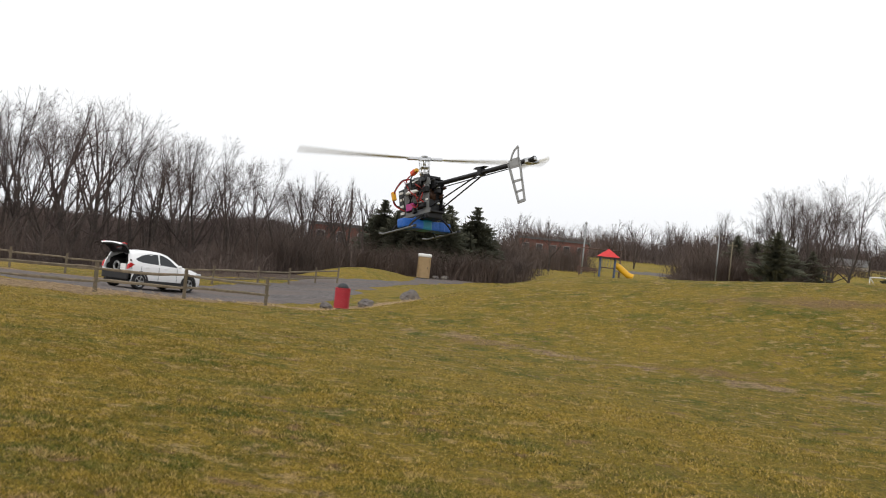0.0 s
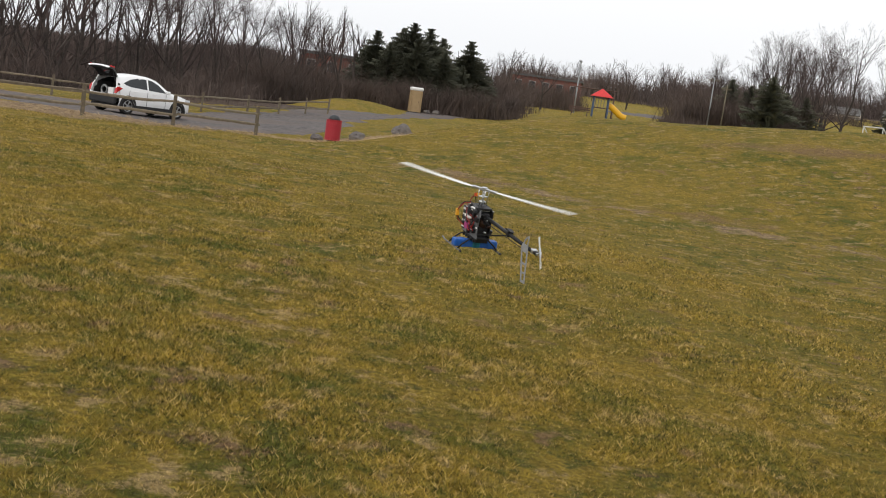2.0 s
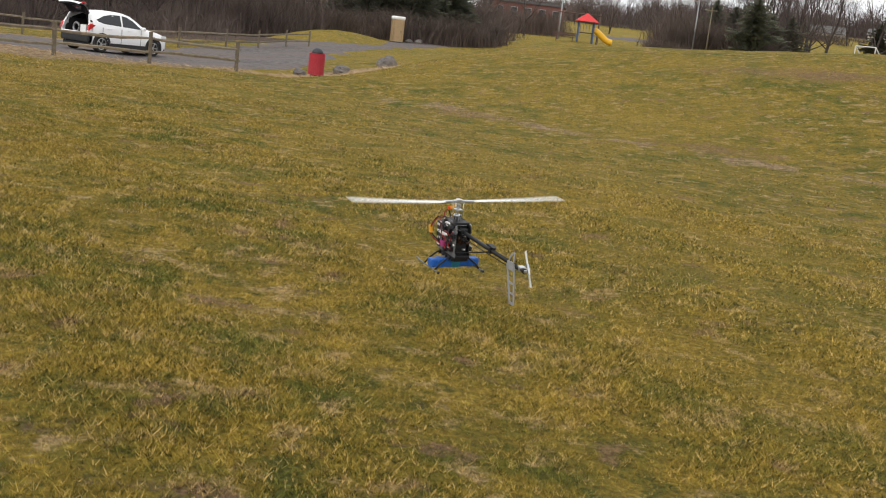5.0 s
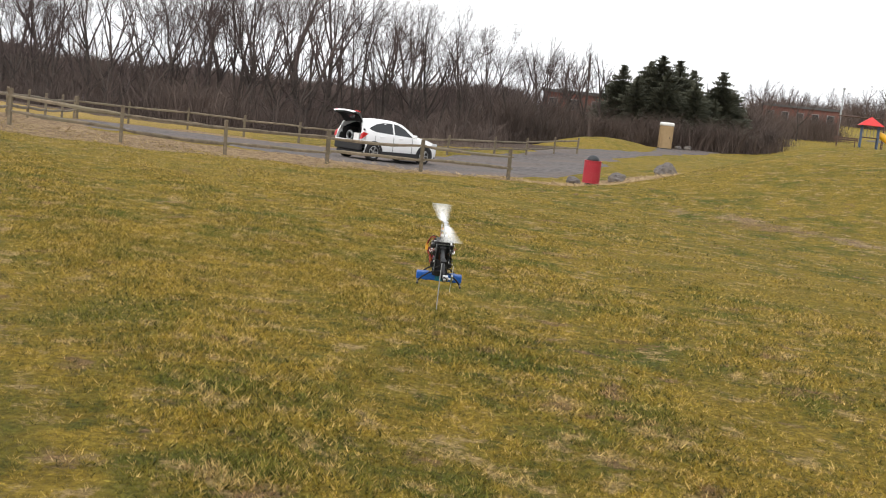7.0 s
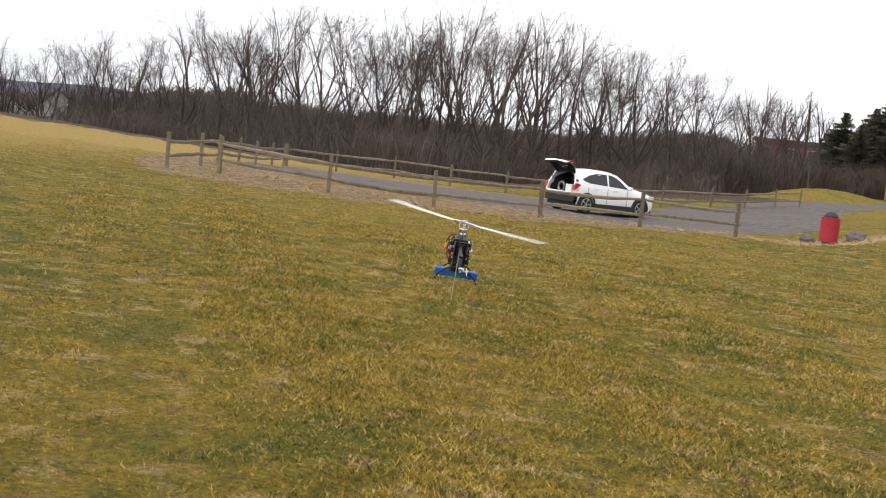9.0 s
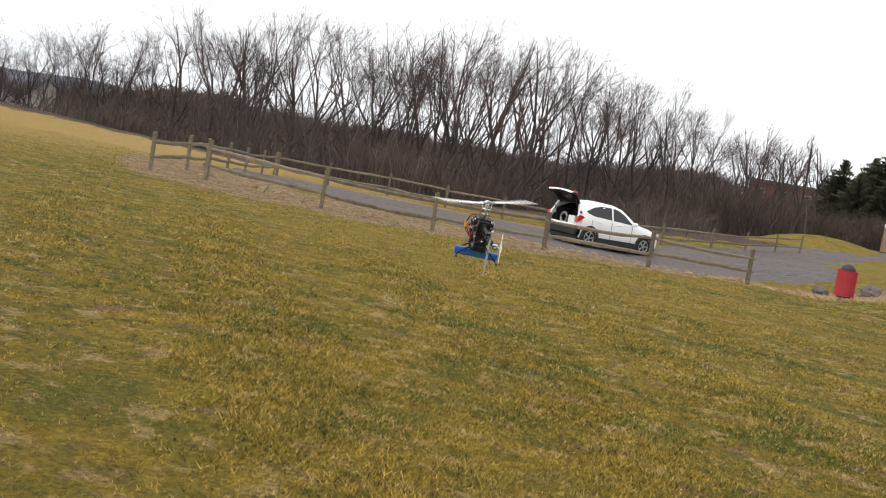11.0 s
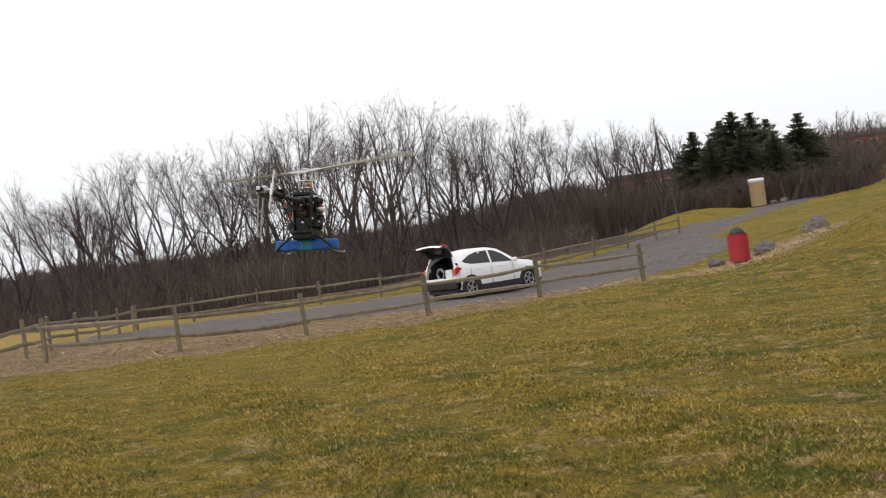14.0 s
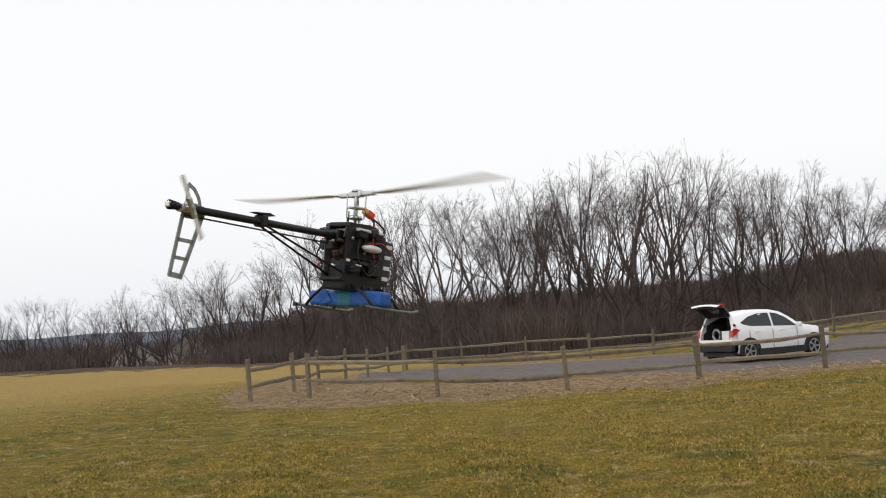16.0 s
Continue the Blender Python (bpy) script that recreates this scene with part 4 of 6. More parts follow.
# ---- buildings in the distance ----
M_BRICK = material("far_red_brick", (0.20, 0.075, 0.055), 0.9, second=(0.15, 0.06, 0.045), scale=1.2, third=(0.24, 0.1, 0.08), big=0.15)
M_SIDING = material("pale_siding", (0.58, 0.53, 0.47), 0.7, second=(0.48, 0.44, 0.39), scale=2)
M_SHINGLE = material("grey_shingles", (0.13, 0.125, 0.12), 0.95, second=(0.09, 0.088, 0.085), scale=5)
M_PANE = material("dark_window_glass", (0.03, 0.035, 0.04), 0.12, spec=0.6)
M_TRIM = material("weathered_trim", (0.36, 0.35, 0.33), 0.6, second=(0.30, 0.29, 0.28), scale=3)


def make_building(name, x, y, turn, w, d, eaves, wall_mat, label, flat=True, rows=2, cols=8, base=None, ridge=2.2):
    z = ground_at(x, y) - 0.5 if base is None else base
    root = tagged(new(name), label, name.replace("_", " "))
    root.matrix_world = pose(x, y, z, 0, 0, turn)
    h = eaves - z
    bm = bmesh.new()
    add_box(bm, (0, 0, h / 2), (w, d, h))
    if not flat:
        add_prism(bm, [(-w / 2, h), (w / 2, h), (0, h + ridge)], d)
    part("wall", bm, wall_mat, root)
    bm = bmesh.new()
    if flat:
        add_box(bm, (0, 0, h + 0.15), (w + 0.6, d + 0.6, 0.4))
    else:
        for s in (-1, 1):
            ang = math.atan2(ridge, w / 2)
            ln = math.hypot(ridge, w / 2) + 0.5
            add_box(bm, (s * (w / 4 + 0.12), 0, h + ridge / 2 + 0.03), (ln, d + 0.7, 0.15), Matrix.Rotation(s * ang, 4, "Y"))
    part("roof", bm, M_SHINGLE, root)
    for r in range(rows):
        for c in range(cols):
            wx, wz = -w / 2 + w * (c + 0.5) / cols, h - 1.6 - 3.1 * r
            if wz < 0.6:
                continue
            bm = bmesh.new()
            add_box(bm, (wx, -d / 2 - 0.03, wz), (1.3, 0.1, 1.6))
            f = part("window", bm, M_TRIM, root)
            bm = bmesh.new()
            add_box(bm, (wx, -d / 2 - 0.07, wz), (1.05, 0.06, 1.35))
            part("pane", bm, M_PANE, f)


make_building("school_building", -26.4, 173, 6, 15, 14, 6.3, M_BRICK, "red brick building with a flat roof behind bare trees", cols=5)
make_building("hill_building", 3.0, 226, -4, 13, 10, 9.3, M_BRICK, "low brick building on the rise behind trees", cols=5, rows=1)
make_building("house", -116, 112, 46, 7, 9, -1.0, M_SIDING, "pale gabled house seen through the valley woods", False, 1, 2, base=-6, ridge=2.4)
make_building("house", -97, 103, 43, 6, 8, -0.6, M_SIDING, "white gabled house half hidden by bare trees", False, 2, 2, base=-7, ridge=2.8)
make_building("house", -103, 99, 43, 7, 8, -1.4, M_SIDING, "pale house half hidden by bare trees", False, 2, 2, base=-7, ridge=2.4)
make_building("house", 80.0, 306, 70, 8, 9, 13.5, M_SIDING, "pale single-storey house with a grey shingle roof", False, 1, 3, ridge=1.8)
make_building("house", 95.0, 303, 70, 8, 10, 14.2, M_SIDING, "white house with a low grey roof among trees", False, 1, 3, ridge=1.6)


# ---- white crossover with its tailgate open ----
M_CARWHITE = material("white_car_paint", (0.88, 0.885, 0.89), 0.22, second=(0.86, 0.865, 0.87), scale=1.5, spec=0.5)
M_CARGLASS = material("tinted_car_glass", (0.018, 0.021, 0.024), 0.05, spec=0.45)
M_CLAD = material("black_cladding", (0.018, 0.018, 0.02), 0.65, second=(0.028, 0.027, 0.026), scale=7)
M_SEAM = material("shadowed_panel_gap", (0.26, 0.265, 0.27), 0.6, second=(0.2, 0.205, 0.21), scale=9)
M_TYRE = material("tyre_rubber", (0.015, 0.015, 0.016), 0.85, second=(0.028, 0.026, 0.023), scale=14)
M_ALLOY = material("alloy_rim", (0.55, 0.56, 0.57), 0.3, 0.8, second=(0.45, 0.46, 0.47), scale=6)
M_TAILRED = material("red_tail_lamp", (0.50, 0.012, 0.015), 0.2, spec=0.6)
M_INTERIOR = material("dark_car_interior", (0.022, 0.021, 0.021), 0.9, second=(0.035, 0.033, 0.032), scale=6)
M_LAMP = material("clear_headlamp", (0.6, 0.62, 0.64), 0.12, spec=0.7)

# along the car: x, underside, beltline, top, half width at the belt, half width at the roof
STATIONS = [(2.14, 0.34, 0.62, 0.68, 0.56, 0.42), (2.08, 0.24, 0.74, 0.80, 0.72, 0.56), (1.90, 0.22, 0.84, 0.90, 0.82, 0.66), (1.60, 0.22, 0.92, 0.98, 0.865, 0.72), (1.20, 0.22, 0.97, 1.04, 0.88, 0.74), (0.90, 0.22, 1.00, 1.10, 0.885, 0.74),
            (0.55, 0.22, 1.01, 1.33, 0.885, 0.67), (0.22, 0.22, 1.02, 1.51, 0.885, 0.63), (-0.15, 0.22, 1.03, 1.59, 0.885, 0.62), (-0.70, 0.22, 1.05, 1.605, 0.885, 0.615), (-1.20, 0.23, 1.08, 1.56, 0.88, 0.60), (-1.60, 0.26, 1.12, 1.49, 0.87, 0.585), (-1.80, 0.30, 1.13, 1.43, 0.855, 0.575)]


def ring_at(x):
    xs = [s[0] for s in STATIONS][::-1]
    zb, be, zt, w, wt = [float(np.interp(x, xs, [s[k] for s in STATIONS][::-1])) for k in range(1, 6)]
    return [(w * 0.90, zb), (w * 0.985, zb + 0.14), (w * 1.0, 0.55 if be > 0.6 else zb + 0.2), (w * 1.0, 0.5 * (0.55 + be)), (w * 0.965, be), (wt * 1.06, zt - 0.085), (wt * 0.93, zt - 0.022), (wt * 0.55, zt), (0.0, zt + 0.012)]


def glass_side(x, u, side, out=0.007):
    r = ring_at(x)
    (y0, z0), (y1, z1) = r[4], r[5]
    return (x, side * (y0 + (y1 - y0) * u + out), z0 + (z1 - z0) * u + out * 0.4)


def make_car():
    cx, cy, head = -16.14, 47.84, 58.6
    root = tagged(new("car"), "white compact crossover parked on gravel with its tailgate open", "car")
    fx, fy = math.cos(radians(head)), math.sin(radians(head))
    zf, zr = ground_at(cx + 1.3 * fx, cy + 1.3 * fy), ground_at(cx - 1.3 * fx, cy - 1.3 * fy)
    root.matrix_world = pose(cx, cy, (zf + zr) / 2 + 0.04, 0, math.degrees(math.atan2(zr - zf, 2.6)), head)
    # shell
    bm = bmesh.new()
    rows = []
    xs = []
    for a, b in zip(STATIONS[:-1], STATIONS[1:]):
        for k in range(3):
            xs.append(a[0] + (b[0] - a[0]) * k / 3)
    xs.append(STATIONS[-1][0])
    for x in xs:
        r = ring_at(x)
        pts = [(x, -y, z) for y, z in r] + [(x, y, z) for y, z in r[-2::-1]]
        rows.append([bm.verts.new(p) for p in pts])
    for a, b in zip(rows[:-1], rows[1:]):
        for k in range(len(a) - 1):
            mid = (a[k].co + a[k + 1].co + b[k].co + b[k + 1].co) / 4
            # wheel openings stay free
            if any(math.hypot(mid.x - wx, mid.z - 0.33) < 0.355 and abs(mid.y) > 0.6 for wx in (1.305, -1.305)):
                continue
            bm.faces.new((a[k], a[k + 1], b[k + 1], b[k]))
    bm.faces.new(rows[0])
    body = part("body", bm, M_CARWHITE, root, "glossy white painted body", True)
    # quarter panels down to the tail lamps
    for s in (-1, 1):
        bm = bmesh.new()
        prof = [(-1.60, 0.30), (-1.66, 0.62), (-2.12, 0.62), (-2.16, 0.80), (-2.10, 0.96), (-1.98, 1.10), (-1.86, 1.40), (-1.74, 1.46), (-1.70, 1.10)]
        a = [bm.verts.new((x, s * (0.86 - max(0, z - 0.95) * 0.55 - max(0, -1.9 - x) * 0.25), z)) for x, z in prof]
        b = [bm.verts.new((x, s * (0.79 - max(0, z - 0.95) * 0.55 - max(0, -1.9 - x) * 0.25), z)) for x, z in prof]
        bm.faces.new(a), bm.faces.new(b[::-1])
        for i in range(len(prof)):
            bm.faces.new((a[i], b[i], b[(i + 1) % len(prof)], a[(i + 1) % len(prof)]))
        part("quarter_panel", bm, M_CARWHITE, root)
        bm = bmesh.new()
        add_prism(bm, [(-2.17, 0.80), (-2.12, 0.98), (-1.96, 1.06), (-1.62, 1.02), (-1.90, 0.90)], 0.12, Matrix.Translation((0.0, s * 0.80, 0)))
        part("tail_lamp", bm, M_TAILRED, root, "red wrap-round tail lamp")
        bm = bmesh.new()
        add_box(bm, (1.88, s * 0.70, 0.79), (0.36, 0.22, 0.13), Matrix.Rotation(s * -0.25, 4, "Z"), 0.03)
        part("headlamp", bm, M_LAMP, root, "clear headlamp")
        bm = bmesh.new()
        add_box(bm, (0.62, s * 0.99, 1.06), (0.12, 0.20, 0.14), bevel=0.035)
        part("mirror", bm, M_CARWHITE, root, "white door mirror", True)
        for x in (0.02, -0.95):
            bm = bmesh.new()
            add_box(bm, (x, s * 0.905, 0.93), (0.2, 0.03, 0.035), bevel=0.01)
            part("door_handle", bm, M_CARWHITE, root)
        for x in (0.62, -0.36, -1.28):
            bm = bmesh.new()
            add_box(bm, (x, s * 0.888, 0.66), (0.014, 0.012, 0.62))
            part("door_seam", bm, M_SEAM, root)
        # glass
        for pane in ([(0.66, 0.06), (0.60, 0.30), (0.30, 0.80), (-0.02, 0.93), (-0.25, 0.94), (-0.28, 0.06)], [(-0.36, 0.06), (-0.34, 0.94), (-0.8, 0.92), (-1.15, 0.80), (-1.52, 0.40), (-1.45, 0.20), (-1.2, 0.07)]):
            bm = bmesh.new()
            f = [bm.verts.new(glass_side(x, u, s)) for x, u in pane]
            g = [bm.verts.new(glass_side(x, u, s, -0.01)) for x, u in pane]
            bm.faces.new(f), bm.faces.new(g[::-1])
            for i in range(len(pane)):
                bm.faces.new((f[i], g[i], g[(i + 1) % len(pane)], f[(i + 1) % len(pane)]))
            part("side_window", bm, M_CARGLASS, root, "dark side window")
        bm = bmesh.new()
        add_box(bm, (0.0, s * 0.875, 0.29), (1.95, 0.06, 0.20), bevel=0.02)
        part("sill_cladding", bm, M_CLAD, root)
        for wx in (1.305, -1.305):
            bm = bmesh.new()
            n = 16
            for ra, rb in ((0.345, 0.43),):
                pv = []
                for k in range(n + 1):
                    t = math.pi * (-0.06 + 1.12 * k / n)
                    pv.append([bm.verts.new((wx + r * math.cos(t), s * y, 0.33 + r * math.sin(t))) for r, y in ((ra, 0.80), (ra, 0.905), (rb, 0.895), (rb, 0.84))])
                for p, q in zip(pv[:-1], pv[1:]):
                    for i in range(4):
                        bm.faces.new((p[i], p[(i + 1) % 4], q[(i + 1) % 4], q[i]))
            part("wheel_arch", bm, M_CLAD, root)
    # windscreen
    bm = bmesh.new()
    grid = []
    for i in range(6):
        x = 0.87 - 0.62 * i / 5
        r = ring_at(x)
        row = []
        for j in range(9):
            u = j / 8 * 2 - 1
            y = u * r[6][0] * 0.96
            z = float(np.interp(abs(y), [0, r[7][0], r[6][0]], [r[8][1], r[7][1], r[6][1]]))
            row.append(bm.verts.new((x + 0.006, y, z + 0.008)))
        grid.append(row)
    for a, b in zip(grid[:-1], grid[1:]):
        for j in range(8):
            bm.faces.new((a[j], a[j + 1], b[j + 1], b[j]))
    bmesh.ops.solidify(bm, geom=bm.faces[:], thickness=0.006)
    part("windscreen", bm, M_CARGLASS, root, "dark sloping windscreen", True)
    # inside of the boot
    bm = bmesh.new()
    for c, sz in (((-1.3, 0, 0.62), (1.7, 1.5, 0.06)), ((-0.5, 0, 0.95), (0.12, 1.45, 0.75)), ((-1.3, 0.74, 0.9), (1.2, 0.03, 0.6)), ((-1.3, -0.74, 0.9), (1.2, 0.03, 0.6))):
        add_box(bm, c, sz)
    part("boot_lining", bm, M_INTERIOR, root)
    for s in (-0.36, 0.36):
        bm = bmesh.new()
        add_box(bm, (-0.85, s, 0.95), (0.16, 0.6, 0.62), bevel=0.05)
        part("rear_seat", bm, M_INTERIOR, root)
    bm = bmesh.new()
    add_box(bm, (-2.06, 0, 0.52), (0.22, 1.62, 0.34), bevel=0.06)
    part("rear_bumper", bm, M_CLAD, root)
    bm = bmesh.new()
    add_box(bm, (-2.10, 0, 0.68), (0.16, 1.56, 0.10), bevel=0.03)
    part("bumper_top", bm, M_CARWHITE, root)
    bm = bmesh.new()
    add_box(bm, (2.10, 0, 0.36), (0.12, 1.2, 0.22), bevel=0.03)
    part("front_grille", bm, M_CLAD, root)
    bm = bmesh.new()
    add_box(bm, (0, 0, 0.27), (4.0, 1.5, 0.12))
    part("underbody", bm, M_CLAD, root)
    # the raised tailgate
    prof = [(-1.78, 1.49, 0.60), (-1.95, 1.60, 0.62), (-2.18, 1.71, 0.66), (-2.45, 1.77, 0.72), (-2.68, 1.76, 0.70), (-2.77, 1.70, 0.60)]
    bm = bmesh.new()
    top = [[bm.verts.new((x, w * u, z - 0.05 * u * u)) for u in (-1, -0.5, 0, 0.5, 1)] for x, z, w in prof]
    for a, b in zip(top[:-1], top[1:]):
        for j in range(4):
            bm.faces.new((a[j], a[j + 1], b[j + 1], b[j]))
    gate = part("tailgate", bm, M_CARWHITE, root, "white tailgate raised open", True)
    bm = bmesh.new()
    low = [[bm.verts.new((x + 0.02, w * 0.96 * u, z - 0.075 - 0.05 * u * u)) for u in (-1, -0.5, 0, 0.5, 1)] for x, z, w in prof]
    for a, b in zip(low[:-1], low[1:]):
        for j in range(4):
            bm.faces.new((a[j], b[j], b[j + 1], a[j + 1]))
    bmesh.ops.solidify(bm, geom=bm.faces[:], thickness=0.05)
    part("tailgate_lining", bm, M_INTERIOR, gate, "black inner trim")
    bm = bmesh.new()
    add_box(bm, (-2.04, 0, 1.575), (0.36, 0.95, 0.012), Matrix.Rotation(0.42, 4, "Y"))
    part("rear_window", bm, M_CARGLASS, gate, "dark rear window")
    for s in (-1, 1):
        bm = bmesh.new()
        add_rod(bm, (-1.92, s * 0.62, 1.12), (-2.30, s * 0.60, 1.66), 0.014, seg=8)
        part("gas_strut", bm, M_CLAD, root)
        bm = bmesh.new()
        add_box(bm, (-2.40, s * 0.62, 1.745), (0.3, 0.14, 0.05), bevel=0.015)
        part("gate_lamp", bm, M_TAILRED, gate)
    # short rear overhang
    for ob in [o for c in root.children for o in (c, *c.children)]:
        gate_part = ob.name.split(".")[0] in ("tailgate", "tailgate_lining", "rear_window", "gate_lamp")
        for v in ob.data.vertices:
            if v.co.x < -1.66:
                back = -1.66 - v.co.x
                v.co.x = -1.66 - back * 0.55
                if gate_part:
                    v.co.z += back * 0.10
    # wheels
    for wx in (1.305, -1.305):
        for s in (-1, 1):
            bm = bmesh.new()
            prof_t = [(0.22, -0.10), (0.315, -0.11), (0.335, -0.085), (0.338, 0), (0.335, 0.085), (0.315, 0.11), (0.22, 0.10)]
            rings = [[bm.verts.new((r * math.cos(k * math.tau / 36), w, r * math.sin(k * math.tau / 36))) for r, w in prof_t] for k in range(36)]
            for k in range(36):
                a, b = rings[k], rings[(k + 1) % 36]
                for i in range(len(prof_t)):
                    bm.faces.new((a[i], a[(i + 1) % len(prof_t)], b[(i + 1) % len(prof_t)], b[i]))
            wheel = part("wheel", bm, M_TYRE, root, "black tyre on an alloy rim", True, pose(wx, s * 0.785, 0.335))
            bm = bmesh.new()
            for k in range(5):
                a = k * math.tau / 5
                for off in (-0.10, 0.10):
                    add_rod(bm, (0.04 * math.cos(a), s * 0.085, 0.04 * math.sin(a)), (0.215 * math.cos(a + off), s * 0.095, 0.215 * math.sin(a + off)), 0.019, 0.016, 6)
            bmesh.ops.create_cone(bm, cap_ends=True, segments=16, radius1=0.06, radius2=0.055, depth=0.03, matrix=pose(0, s * 0.09, 0, 90))
            add_tube(bm, [(0.215 * math.cos(k * math.tau / 30), s * 0.09, 0.215 * math.sin(k * math.tau / 30)) for k in range(31)], 0.016, 6)
            part("rim", bm, M_ALLOY, wheel, "five-spoke alloy rim")
            bm = bmesh.new()
            bmesh.ops.create_cone(bm, cap_ends=True, segments=24, radius1=0.215, radius2=0.215, depth=0.12, matrix=pose(0, s * 0.0, 0, 90))
            part("brake", bm, M_CLAD, wheel)
    return root


car = make_car()


def make_boot_load():
    m = car.matrix_world
    bm = bmesh.new()
    add_box(bm, (0, 0, 0), (0.30, 0.34, 0.34), bevel=0.01)
    box = part("storage_box", bm, M_WHITEPL, None)
    tagged(box, "pale plastic storage box in the open boot", "box")
    box.matrix_world = m @ pose(-1.68, -0.38, 0.83)
    bm = bmesh.new()
    add_tube(bm, [(0.0, 0.17 * math.cos(k * math.tau / 24), 0.17 * math.sin(k * math.tau / 24)) for k in range(25)], 0.045, 8)
    ob = part("hose_coil", bm, M_GALV, None, "", True)
    tagged(ob, "coiled pale hose standing in the open boot", "hose")
    ob.matrix_world = m @ pose(-1.70, 0.18, 0.87)


make_boot_load()

# ---- radio-controlled helicopter ----
M_CARBON = material("black_carbon_plate", (0.010, 0.010, 0.011), 0.5, second=(0.017, 0.017, 0.019), scale=60, spec=0.3)
M_FIN = material("pale_grey_fin", (0.30, 0.305, 0.31), 0.5, second=(0.25, 0.255, 0.26), scale=30)
M_GREYPLATE = material("grey_composite_plate", (0.16, 0.165, 0.17), 0.45, second=(0.12, 0.125, 0.13), scale=30)
M_BLADE = material("white_rotor_blade", (0.78, 0.78, 0.74), 0.35, second=(0.72, 0.72, 0.68), scale=12)
M_BLUE = material("blue_wrapped_foam", (0.012, 0.115, 0.46), 0.45, second=(0.012, 0.09, 0.36), scale=25, bump=0.3, bump_scale=40)
M_TEAL = material("teal_tape", (0.015, 0.20, 0.28), 0.45, second=(0.012, 0.16, 0.24), scale=30)
M_SILVER = material("machined_aluminium", (0.62, 0.63, 0.64), 0.28, 0.9, second=(0.5, 0.51, 0.52), scale=40)
M_ORANGE = material("orange_red_plastic", (0.75, 0.08, 0.02), 0.4, second=(0.65, 0.06, 0.02), scale=40)
M_YELLOW = material("yellow_connector", (0.78, 0.38, 0.02), 0.45, second=(0.7, 0.33, 0.02), scale=40)
M_WIRERED = material("red_wire", (0.33, 0.02, 0.015), 0.5, second=(0.27, 0.02, 0.015), scale=40)
M_COPPER = material("copper_motor_winding", (0.05, 0.028, 0.020), 0.45, 0.5, second=(0.09, 0.045, 0.028), scale=60)
M_MAGENTA = material("pink_label", (0.42, 0.05, 0.22), 0.5, second=(0.36, 0.04, 0.19), scale=40)


